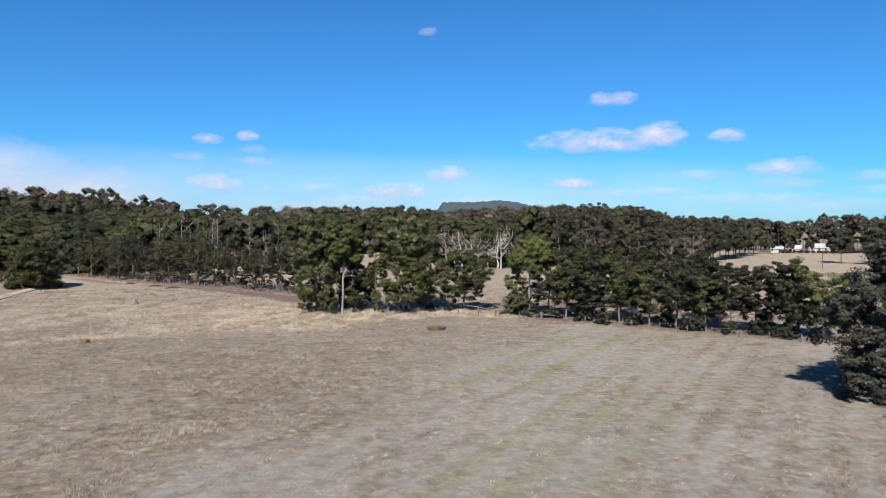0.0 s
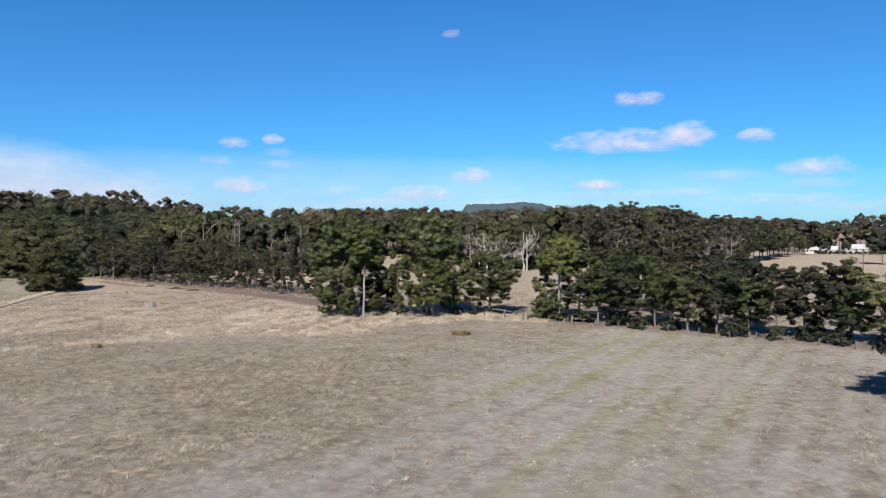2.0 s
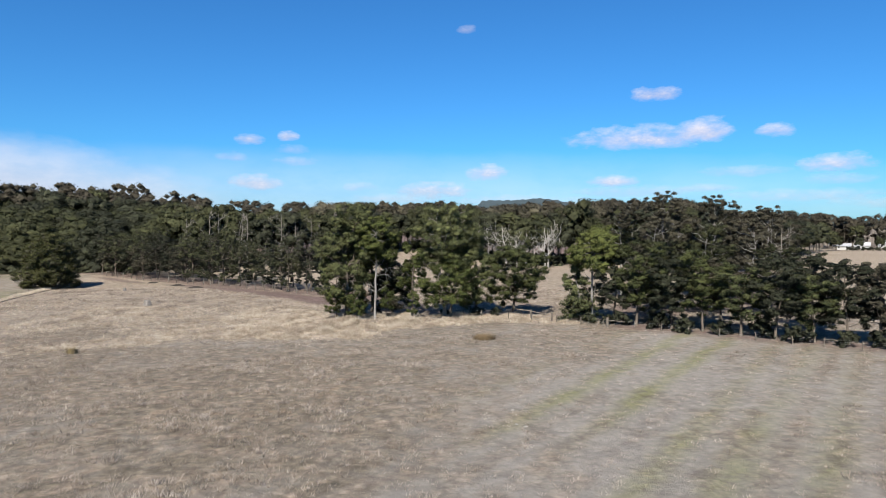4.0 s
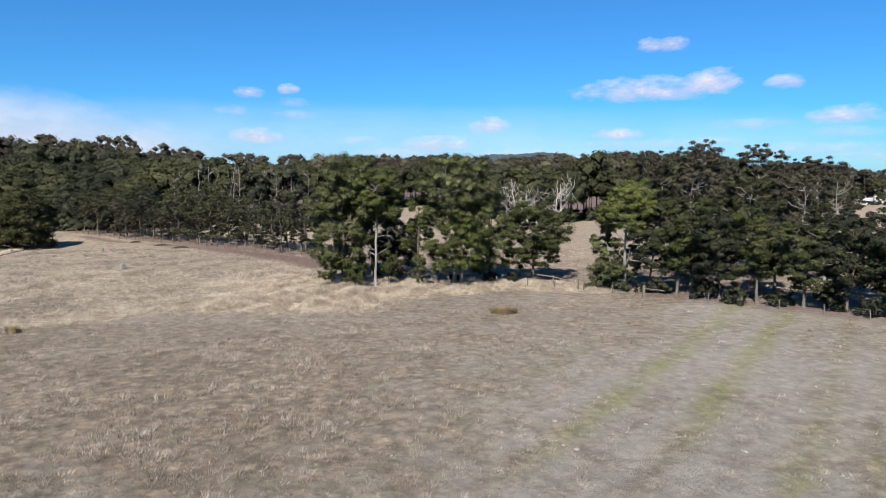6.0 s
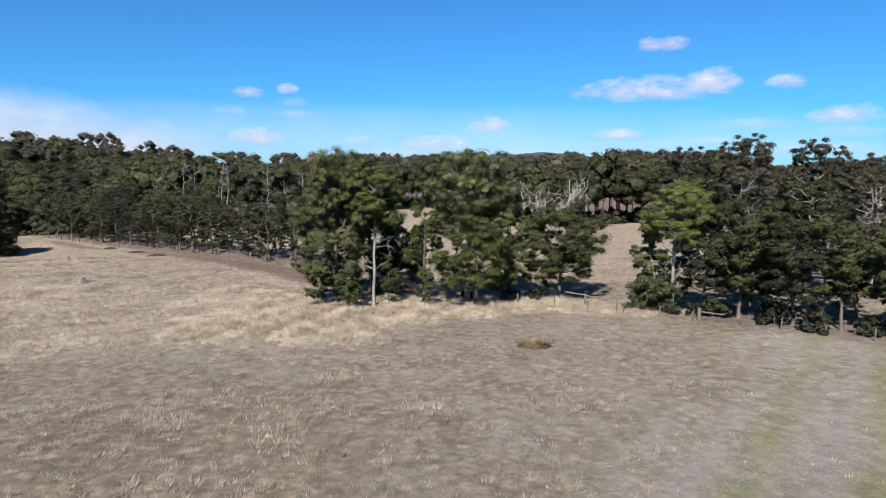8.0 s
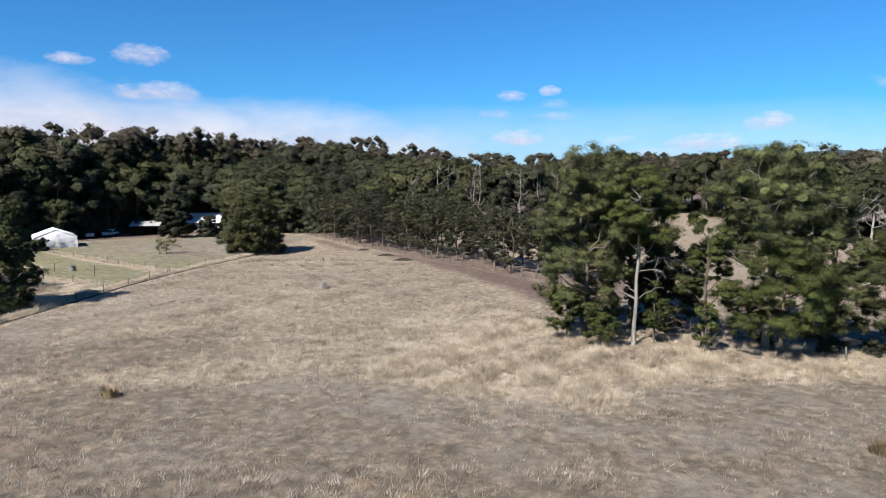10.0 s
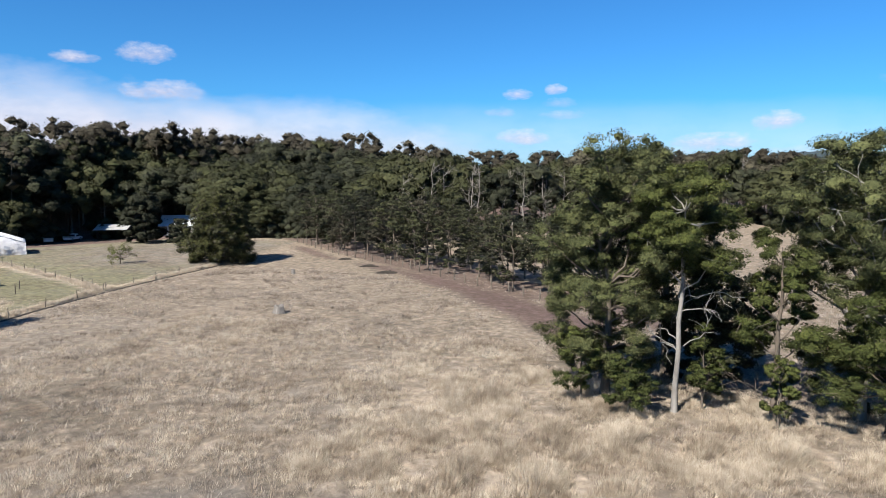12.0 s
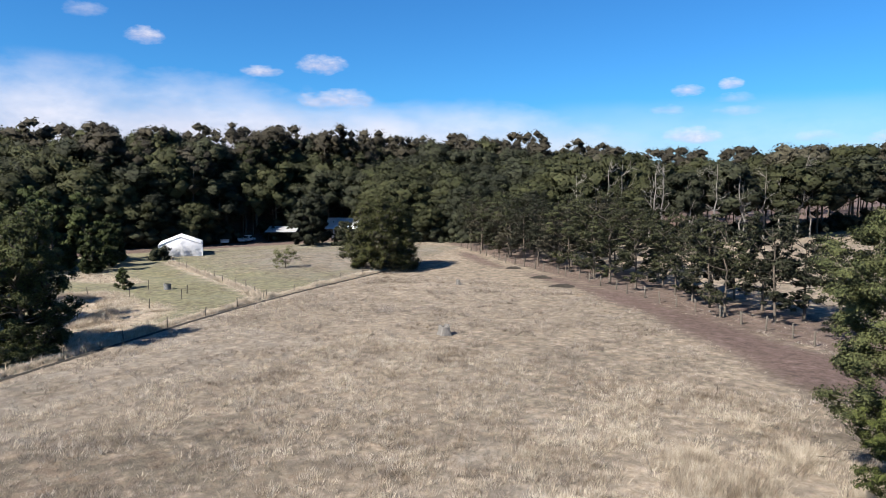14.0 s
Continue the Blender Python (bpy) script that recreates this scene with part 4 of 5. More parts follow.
for x, y, k, s, tall in ((34, 128, 0, 1.0, 1.05), (27.5, 130.5, 0, 0.95, 1.02), (30, 121, 1, 0.86, 1.0), (38, 119, 2, 1.05, 1.05), (42, 126, 0, 0.98, 1.03), (47, 121, 1, 0.85, 1.0),
                         (52, 129, 0, 0.92, 1.0), (47, 133, 1, 0.94, 1.0), (44, 110, 2, 0.8, 1.0), (36, 111, 2, 0.85, 1.0), (29, 113, 2, 0.9, 1.0), (50, 117, 2, 0.85, 1.0),
                         (56, 137, 1, 0.95, 1.0), (45, 140, 2, 1.0, 1.05), (60, 156, 1, 0.95, 1.0), (67, 165, 0, 0.95, 1.0), (39, 134, 1, 0.95, 1.02), (31, 137, 2, 1.1, 1.1)):
    plant(OPEN, ("o", k), x, y, rng.uniform(0, 360), s, tall)
for x, y, k, s in ((66, 180, 3, 0.92), (78, 194, 1, 0.92), (86, 208, 0, 0.86), (64, 205, 1, 0.92)):
    plant(WOODS, ("w", k), x, y, rng.uniform(0, 360), s)

for x, y, k, s in ((172, 246, 3, 1.05), (182, 252, 0, 0.95), (164, 255, 4, 0.95), (186, 352, 3, 0.6), (201, 358, 4, 0.45), (219, 371, 3, 0.5), (243, 380, 4, 0.6), (178, 362, 3, 0.7), (215, 384, 0, 0.7), (196, 376, 3, 0.75)):
    plant(WOODS, ("w", k), x, y, rng.uniform(0, 360), s)

# the belt beside the far paddock, and a dark hedge before its houses
for n, (x, y) in enumerate(along([(92, 218), (122, 278), (141, 298), (176, 350)], 7.5)):
    plant(WOODS, ("w", 3 + n % 2), x + rng.uniform(-2, 2), y + rng.uniform(-3, 3), rng.uniform(0, 360), rng.uniform(0.85, 1.1))
for n, (x, y) in enumerate(along([(196, 358), (222, 352), (250, 362)], 3.2)):
    again(low, x, y, n * 61, 1.1)

for k in range(5):
    for kinds, letter in ((WOODS, "w"), (WOODS_THIN, "t")):
        if (letter, k) not in placed:
            plant(kinds, (letter, k), -70 + 9 * k, back_edge(-70 + 9 * k) + 16, 40 * k, 0.9)

# dead gums before the wood's edge
for n in range(16):
    x = -78 + 2.5 * n + rng.uniform(-1.2, 1.2)
    y = back_edge(x) - rng.uniform(0.5, 6)
    plant(DEAD, ("d", n % 3), x, y, rng.uniform(0, 360), rng.uniform(0.9, 1.12))
for n in range(8):
    x = 8 + 2.7 * n + rng.uniform(-0.8, 0.8)
    plant(DEAD_WIDE, ("v", n % 2), x, back_edge(x) - rng.uniform(3, 14), rng.uniform(0, 360), rng.uniform(0.9, 1.25))
for n, (x, y, size) in enumerate(((50, 119, 0.85), (-14, 268, 1.15), (-10, 272, 1.1))):
    plant(DEAD, ("d", n % 3), x, y, rng.uniform(0, 360), size)


def far_woods():
    """The closed forest beyond, as one mass of stems and leaf sprays."""
    g = np.random.default_rng(33)
    pieces, inner, stems = [], [], []
    n = 0
    while n < 720:
        x = g.uniform(-330, 330) if n % 4 else g.uniform(110, 300) if n % 8 else g.uniform(-40, 40)
        edge = np.interp(x, [-420, -222, -150, -140, -128, -98, -70, -45, -20, 5, 15, 46, 60, 110, 150, 250, 420], [105, 118, 146, 186, 214, 228, 229, 252, 304, 272, 250, 258, 250, 310, 388, 392, 360])
        y = edge + (55 if -110 < x < 100 else 35) * g.random() ** 1.4
        if n % 5 == 1:
            k = g.random()
            x, y = -170 + 70 * k + g.uniform(-14, 6), 160 + 80 * k + g.uniform(0, 24)
            if clear_strip(x, y):
                continue
        n += 1
        z, r = ground_z(x, y), g.uniform(3.5, 5.5)
        h = (np.interp(x, CANOPY_AT, CANOPY_TOP) + 0.02 * (y - edge)) * g.uniform(0.78, 1.06) - z
        d = unit(g.normal(size=(16, 3)))
        d[:, 2] = np.where(d[:, 2] < -0.35, -d[:, 2], d[:, 2])
        d[12:] = g.normal(0, 0.3, (4, 3)) - [0, 0, 0.9]
        c = d * [r * 0.72, r * 0.72, r * (1.1 if x > 110 else 0.7)] + [x, y, z + 0.95 * h - r * 0.95]
        size = g.uniform(1.4, 2.2, 16)
        pieces.append(leaves_at(g, c, size, 28, 0.58, 0.75, shell=0.36, order=1.3, loose=0.6, heart=np.array([x, y, z + h - r * 1.6]), whole=1.1, own=0.45))
        inner.append(cores(g, c, size, 0.75, 0.66, True, None, np.array([x, y, z + h - r * 1.6]), 0.4))
        stems.append(tube([(x, y, z - 0.3), (x + g.normal(0, 0.4), y, z + h * 0.4), (x + g.normal(0, 0.8), y + g.normal(0, 0.8), z + h * 0.8)], [0.2, 0.14, 0.05], 3))
    v, f, nor = joined(pieces + inner)
    wood = tagged(new("far_woods"), "closed grey-green gum forest on the rise behind", "woods", kind="stuff")
    part_of("canopy", mesh_of("canopy", v, f, FAR_LEAF, normals=nor), wood)
    v, f = joined(stems)
    part_of("stems", mesh_of("stems", v, f, BARK_DARK), wood)


far_woods()


for n, (x, y) in enumerate(((-3.2, 111.4), (1.4, 110.2), (4.4, 111.2), (-15.8, 109.9), (16.6, 102.8), (19.0, 101.6))):
    again(low, x, y, n * 83, 0.6 + 0.3 * ((n * 37) % 10) / 10)


def undergrowth():
    """Dark scrub closing the foot of the woods."""
    g = np.random.default_rng(35)
    pieces = []
    n = 0
    while n < 1150:
        x, y = (g.uniform(-230, 110) if n % 3 else g.uniform(-170, -95)), g.uniform(100, 300)
        edge = np.interp(x, [-230, -165, -152, -142, -130, -110, -98, -92, -70, -45], [100, 112, 148, 174, 186, 191, 194, 196, 207, 232]) if x < -45 else back_edge(x)
        if not edge - 1 < y < edge + 14 or clear_strip(x, y):
            continue
        n += 1
        r = g.uniform(1.2, 3.4) if x < -92 else g.uniform(0.9, 2.4)
        c = g.normal(0, 0.5, (4, 3)) * r + [x, y, ground_z(x, y) + r * 0.7]
        pieces.append(leaves_at(g, c, np.full(4, r * 0.8), 26, 0.45, 0.75, shell=0.25, order=1.2))
        pieces.append(cores(g, c, np.full(4, r * 0.8), 0.75, 0.75, True))
    v, f, nor = joined(pieces)
    tagged(new("undergrowth", mesh_of("undergrowth", v, f, WATTLE, normals=nor)), "dark scrub under the edge of the woods", "shrubs", kind="stuff")


undergrowth()


# ---- grass ----
def grass(name, label, seed, number, box, keep, blade, tall, width, stops, sprawl, bunch=5, apart=0.32, round_=0.2):
    """Tufts of blades scattered over the ground where keep(x, y) allows."""
    g = np.random.default_rng(seed)
    seeds = np.stack([g.uniform(box[0], box[1], number // bunch), g.uniform(box[2], box[3], number // bunch)], -1)
    x, y = (np.repeat(seeds, bunch, 0) + g.normal(0, apart, (number // bunch * bunch, 2))).T
    number = len(x)
    chance = keep(x, y)
    ok = g.random(number) < chance
    x, y, s = x[ok], y[ok], np.clip(chance[ok], 0.35, 1)
    n = len(x)
    z = height_at(x, y)
    k = blade
    a = g.random((n, k)) * 6.28
    rad = g.random((n, k)) ** 0.7 * round_ * g.uniform(0.6, 1.4, n)[:, None]
    hgt = tall * g.uniform(0.55, 1.25, (n, k)) * s[:, None] * g.uniform(0.6, 1.3, n)[:, None]
    lean = g.uniform(0.4, 1.3, (n, k)) * hgt * sprawl
    bx, by = x[:, None] + np.cos(a) * rad, y[:, None] + np.sin(a) * rad
    tx, ty = bx + np.cos(a) * lean + 0.12 * hgt, by + np.sin(a) * lean
    turn = a + g.normal(0, 0.6, (n, k))
    wx, wy = -np.sin(turn) * width, np.cos(turn) * width
    zz = np.repeat(z[:, None], k, 1) - 0.02
    v = np.stack([np.stack([bx - wx, by - wy, zz], -1), np.stack([bx + wx, by + wy, zz], -1), np.stack([tx, ty, zz + hgt], -1)], 2).reshape(-1, 3)
    m, nn, l = material(name)
    geo = nn.new("ShaderNodeNewGeometry")
    coord = nn.new("ShaderNodeTexCoord").outputs["Object"]
    patch, each = noise_node(nn, l, 0.35, 5, 0.65, coord), noise_node(nn, l, 2.0, 2, 0.5, coord)
    fac = calc(nn, l, "ADD", calc(nn, l, "MULTIPLY", geo.outputs["Random Per Island"], 0.35), calc(nn, l, "MULTIPLY", calc(nn, l, "SUBTRACT", patch, 0.40), 1.6))
    fac = calc(nn, l, "ADD", fac, calc(nn, l, "MULTIPLY", calc(nn, l, "SUBTRACT", each, 0.42), 1.4), True)
    finish(m, nn, l, ramp(nn, l, fac, stops), 0.85, translucent=0.5, gloss=0.1)
    tagged(new(name, mesh_of(name, v, np.arange(len(v)).reshape(-1, 3), m)), label, "grass", kind="stuff")


def beside_dark_strip(x, y):
    """No grass on the dark strip along the yard fence."""
    return smooth((off_line(x, y, [(a + 0.6, b + 0.1) for a, b in YARD_FENCE]) - 0.45) / 0.3)


def mown(x, y):
    """The shorter turf on the near side of the long grass."""
    edge = np.interp(x, [-62, -50, -39, -30, -22, -13, 4, 12, 20], [68, 76.5, 86.5, 92.5, 96, 98.5, 102.5, 100.5, 97])
    return smooth((edge - y) / 5.0) * smooth((y - edge + 26) / 12)


def keep_tussock(x, y):
    dirt, green, long, grey = cover(x, y)
    yard = (side_of(x, y, (-70, 92), (-87.5, 149.5)) > 0) & (y > 85)
    rough = np.clip(0.6 + 0.4 * waves(x, y, 0.5, 41) + 0.3 * waves(x, y, 1.6, 42), 0.3, 1)
    return np.clip(rough * (1 - dirt) * (1 - 0.85 * green) * (1 - 0.8 * grey) * (1 - 0.12 * mown(x, y)), 0, 1) * np.where(yard, np.where((x > -112) & (y < 122), 0.3, 0.06), 1.0) * beside_dark_strip(x, y)


def keep_turf(x, y):
    dirt, green, long, grey = cover(x, y)
    return np.clip((1 - dirt) * (1 - 0.6 * long) * (1 - 0.8 * green) * (1 - 0.45 * grey) * (0.75 + 0.35 * waves(x, y, 0.8, 46)), 0, 1)


def keep_long(x, y):
    dirt, green, long, grey = cover(x, y)
    tuft = np.clip(0.45 + 0.7 * waves(x, y, 0.9, 44), 0, 1)
    return np.where(y < 114, np.where((x < -34) & (side_of(x, y, (-70, 92), (-87.5, 149.5)) < 0), 0.5, 1.0) * long * tuft, long * 0.35) * (1 - dirt) * beside_dark_strip(x, y)


grass("dry_tussocks", "tawny dry grass tussocks over the paddock", 51, 74000, (-85, 58, 30, 150), keep_tussock, 13, 0.42, 0.015,
      [(0.1, (0.156, 0.124, 0.097)), (0.45, (0.288, 0.248, 0.208)), (0.85, (0.468, 0.42, 0.366))], 0.8, 3, 0.5, 0.28)
grass("short_turf", "short dry turf between the tussocks", 54, 76000, (-62, 58, 27, 103), keep_turf, 5, 0.14, 0.017,
      [(0.1, (0.118, 0.103, 0.088)), (0.5, (0.218, 0.190, 0.160)), (0.9, (0.32, 0.286, 0.246))], 1.1, 1, 0.1, 0.24)
PALE = [(0.1, (0.25, 0.203, 0.155)), (0.45, (0.43, 0.37, 0.295)), (0.85, (0.62, 0.56, 0.465))]
grass("long_pale_grass", "long pale bleached grass along fences and under trees", 52, 165000, (-60, 22, 78, 118), keep_long, 19, 0.92, 0.011, PALE, 0.6, 5, 0.32, 0.26)
grass("long_yard_grass", "long pale bleached grass in the corner of the yard", 53, 60000, (-128, -66, 84, 125), keep_long, 12, 0.7, 0.014, PALE, 0.5)


# ---- fences ----
def post_mesh(h, r, seed):
    g = np.random.default_rng(seed)
    v, f = tube([(0, 0, -0.3), (0.01, 0, h * 0.5), (g.normal(0, 0.03), g.normal(0, 0.03), h - 0.03), (g.normal(0, 0.03), 0, h)], [r, r * 0.97, r * 0.93, r * 0.5], 7)
    return mesh_of("post", v, f, POST)


def fence(line, step, h, r, label, wires, seed):
    root = tagged(new("fence"), label, "fence")
    meshes = [post_mesh(h * k, r, seed + n) for n, k in enumerate((1.0, 0.93, 1.06))]
    g = random.Random(seed)
    spots = along(line, step) + [tuple(line[-1])]
    for n, (x, y) in enumerate(spots):
        x, y = x + g.uniform(-0.35, 0.35), y + g.uniform(-0.35, 0.35)
        ob = part_of("post", meshes[n % 3], root)
        ob.matrix_basis = pose(x, y, ground_z(x, y), g.uniform(-3, 3), g.uniform(-3, 3), g.uniform(0, 360))
    for k in range(wires):
        z = h * (0.3 + 0.62 * k / max(wires - 1, 1))
        v, f = tube([(x, y, ground_z(x, y) + z) for x, y in spots], [0.003] * len(spots), 3)
        part_of("wire", mesh_of("wire", v, f, WIRE), root)
    return root


fence(PLANT_FENCE, 3.1, 1.3, 0.09, "pale timber post fence beside the bare track", 3, 201)
fence(FRONT_FENCE, 3.6, 1.0, 0.065, "weathered post and wire fence before the trees", 4, 202)
fence(SIDE_FENCE, 5.5, 1.15, 0.08, "post and wire fence beside the silvery wattle", 4, 203)
fence(YARD_FENCE, 5.5, 1.0, 0.055, "thin post and wire fence in long grass round the yards", 3, 204)
fence(INNER_FENCE, 4.5, 1.1, 0.055, "leaning post fence between the two yards", 3, 205)


# ---- things in the paddocks ----
def lathe_stump(name, label, x, y, h, r, seed, mat):
    """A weathered stump with a ragged top and buttressed foot, hollow at the middle."""
    g = np.random.default_rng(seed)
    root = tagged(new(name), label, "tree stump")
    sides, rings = 18, []
    flute = 1 + 0.16 * np.sin(np.arange(sides) * 2 * np.pi / sides * 5 + 1) + g.normal(0, 0.05, sides)
    for z, k in ((-0.2, 1.5), (0.05, 1.3), (0.35, 1.05), (0.7, 0.97), (1.0, 0.92)):
        a = np.arange(sides) * 2 * np.pi / sides
        zz = np.full(sides, z * h) + (g.uniform(-0.28, 0.05, sides) * h if z == 1.0 else 0)
        rings.append(np.stack([np.cos(a) * r * k * flute, np.sin(a) * r * k * flute, zz], -1))
    inner = rings[-1] * [0.72, 0.72, 1] - [0, 0, 0.05]
    rings += [inner, inner * [0.9, 0.9, 0.5]]
    v = np.concatenate(rings)
    i, j = np.meshgrid(np.arange(len(rings) - 1), np.arange(sides), indexing="ij")
    k = (j + 1) % sides
    f = np.stack([i * sides + j, i * sides + k, (i + 1) * sides + k, (i + 1) * sides + j], -1).reshape(-1, 4)
    part_of("stump_wood", mesh_of("stump_wood", v, f, mat), root)
    return stand(root, x, y)


STUMP_WOOD = mottled("bleached_stump", (0.062, 0.056, 0.050), (0.157, 0.148, 0.140), 3.0, 0.9, 14, 0.04, (1, 1, 0.2))
lathe_stump("tree_stump", "broad bleached grey tree stump in dry grass", -53.0, 121.0, 0.95, 0.52, 301, STUMP_WOOD)
lathe_stump("tree_stump", "small split grey stump in dry grass", -69.4, 145.2, 0.75, 0.28, 302, STUMP_WOOD)


def clump(label, x, y, n, r, tall, cols, seed):
    """A single rusty tussock."""
    g = np.random.default_rng(seed)
    a, rad = g.random(n) * 6.28, np.sqrt(g.random(n)) * r
    h = tall * g.uniform(0.5, 1.1, n)
    p = np.stack([np.cos(a) * rad, np.sin(a) * rad * 0.6, 0 * a - 0.02], -1)
    t = p + np.stack([np.cos(a) * h * 0.35, np.sin(a) * h * 0.35, h], -1)
    w = np.stack([-np.sin(a), np.cos(a), 0 * a], -1) * 0.03
    v = np.stack([p - w, p + w, t], 1).reshape(-1, 3)
    ob = tagged(new("grass_tussock", mesh_of("grass_tussock", v, np.arange(len(v)).reshape(-1, 3), cols)), label, "grass tussock")
    stand(ob, x, y)


RUSTY = mottled("rusty_grass", (0.07, 0.05, 0.027), (0.15, 0.108, 0.062), 3.0, 0.9)
DULL = mottled("dull_grass", (0.12, 0.095, 0.05), (0.24, 0.185, 0.10), 3.0, 0.9)
clump("rusty brown tussock alone on the mown paddock", 2.0, 88.6, 700, 1.3, 0.7, RUSTY, 311)
clump("dull brown tussock beside the long grass", -41.3, 80.0, 320, 0.55, 0.7, DULL, 312)


# gateway rail and strainer post
def gateway():
    g = tagged(new("gateway"), "timber rail and posts of the open gateway", "gateway")
    for x, y, h, r in ((9.2, 106.8, 1.35, 0.11), (11.8, 103.9, 1.25, 0.1)):
        ob = part_of("gate_post", post_mesh(h, r, 320), g)
        ob.matrix_basis = pose(x, y, ground_z(x, y), 2, -3, 40)
    v, f = tube([(7.4, 108.9, ground_z(7.4, 108.9) + 1.15), (9.2, 107.6, ground_z(9.2, 107.6) + 1.05), (11.2, 105.6, ground_z(11.2, 105.6) + 0.75)], [0.09, 0.085, 0.07], 7)
    part_of("rail", mesh_of("rail", v, f, POST, True), g, "fallen grey timber rail")


gateway()
corner = tagged(new("strainer_post"), "thick pale corner strainer post with a rail", "fence post")
v, f = tube([(0, 0, -0.3), (0, 0, 0.6), (0.02, 0, 1.2), (0.02, 0, 1.24)], [0.18, 0.17, 0.16, 0.1], 9)
part_of("post", mesh_of("post", v, f, POST), corner)
v, f = tube([(0.1, 0.02, 0.85), (1.9, -1.2, 0.80)], [0.07, 0.06], 6)
part_of("rail", mesh_of("rail", v, f, POST), corner)
stand(corner, 18.4, 99.3)


def box(bm, x0, x1, y0, y1, z0, z1):
    """A box in a bmesh; returns its points."""
    made = bmesh.ops.create_cube(bm, size=1)["verts"]
    bmesh.ops.scale(bm, vec=(x1 - x0, y1 - y0, z1 - z0), verts=made)
    bmesh.ops.translate(bm, vec=((x0 + x1) / 2, (y0 + y1) / 2, (z0 + z1) / 2), verts=made)
    return made


# ---- white sheeted shelter ----
SHEET = mottled("white_sheeting", (0.527, 0.535, 0.561), (0.680, 0.680, 0.697), 0.9, 0.45, 2.2, 0.10)
STEEL = mottled("dull_steel", (0.25, 0.25, 0.25), (0.42, 0.42, 0.41), 5.0, 0.5)


def shelter():
    """A gabled frame hung with white plastic sheet that sags and creases between the hoops."""
    g = np.random.default_rng(330)
    root = tagged(new("sheeted_shelter"), "white plastic-sheeted gabled shelter on the yard", "shelter")
    w, d, eave, ridge = 6.6, 7.0, 1.9, 3.15
    nu, nv = 40, 30
    prof = [(-w / 2, 0.0), (-w / 2, eave), (0.0, ridge), (w / 2, eave), (w / 2, 0.0)]
    seg = np.r_[0, np.cumsum([math.dist(a, b) for a, b in zip(prof[:-1], prof[1:])])]
    u = np.linspace(0, seg[-1], nu + 1)
    px, pz = np.interp(u, seg, [p[0] for p in prof]), np.interp(u, seg, [p[1] for p in prof])
    vy = np.linspace(0, d, nv + 1)
    sag = 0.12 * np.abs(np.sin(vy / d * np.pi * 3))[None, :] * np.sin(np.clip(u / seg[-1], 0, 1) * np.pi * 4)[:, None] ** 2
    x = px[:, None] * (1 - 0.04 * sag) + 0 * vy[None] + g.normal(0, 0.025, (nu + 1, nv + 1))
    z = pz[:, None] - sag * (pz[:, None] > eave * 0.8) + g.normal(0, 0.03, (nu + 1, nv + 1)) * (pz[:, None] > 0.1)
    y = vy[None] + 0 * x
    v = np.stack([x, y, z], -1).reshape(-1, 3)
    i, j = np.meshgrid(np.arange(nu), np.arange(nv), indexing="ij")
    f = np.stack([i * (nv + 1) + j, (i + 1) * (nv + 1) + j, (i + 1) * (nv + 1) + j + 1, i * (nv + 1) + j + 1], -1).reshape(-1, 4)
    part_of("roof_sheet", mesh_of("roof_sheet", v, f, SHEET, True), root)
    for yy, name in ((0.02, "front_sheet"), (d - 0.02, "back_sheet")):
        a, b = np.meshgrid(np.linspace(0, 1, 22), np.linspace(0, 1, 14), indexing="ij")
        half = np.interp(a, [0, 0.5, 1], [eave, ridge, eave])
        xx = (a - 0.5) * w
        bow = 0.28 * np.sin(a * np.pi) * np.sin(b * np.pi) + 0.06 * np.sin(a * 23 + b * 4) * (1 - b) + g.normal(0, 0.02, a.shape)
        v = np.stack([xx, yy - bow * (1 if yy < 1 else -1), b * half], -1).reshape(-1, 3)
        i, j = np.meshgrid(np.arange(21), np.arange(13), indexing="ij")
        f = np.stack([i * 14 + j, (i + 1) * 14 + j, (i + 1) * 14 + j + 1, i * 14 + j + 1], -1).reshape(-1, 4)
        part_of(name, mesh_of(name, v, f, SHEET, True), root)
    for yy in (-0.06, d * 0.33, d * 0.66, d + 0.06):
        v, f = tube([(px_, yy, pz_ + 0.03) for px_, pz_ in prof], [0.045] * 5, 6)
        part_of("hoop", mesh_of("hoop", v, f, SHEET), root, "white sheet-wrapped frame hoop")
    root.matrix_basis = pose(-131.2, 142.2, ground_z(-131, 142.6), 0, 0, 57) @ Matrix.Scale(1.16, 4)
    return root


shelter()

# ---- trough, timber, vehicles, sheds ----
TANK = mottled("galvanised_tank", (0.080, 0.084, 0.088), (0.176, 0.180, 0.184), 3.0, 0.5, 8, 0.01)
tank = tagged(new("water_tank"), "small round galvanised stock tank in the yard", "water tank")
v, f = tube([(0, 0, -0.05), (0, 0, 0.1), (0, 0, 0.5), (0, 0, 0.86), (0, 0, 0.9), (0, 0, 0.9), (0, 0, 0.6)], [0.56, 0.58, 0.58, 0.58, 0.60, 0.53, 0.52], 20)
part_of("shell", mesh_of("shell", v, f, TANK, True), tank)
bm = bmesh.new()
bmesh.ops.create_circle(bm, cap_ends=True, radius=0.54, segments=20)
bmesh.ops.translate(bm, vec=(0, 0, 0.68), verts=bm.verts)
part("water", bm, mottled("trough_water", (0.02, 0.025, 0.02), (0.04, 0.045, 0.035), 2.0, 0.08), tank, "dark still water")
stand(tank, -97.5, 120.2, scale=0.8)
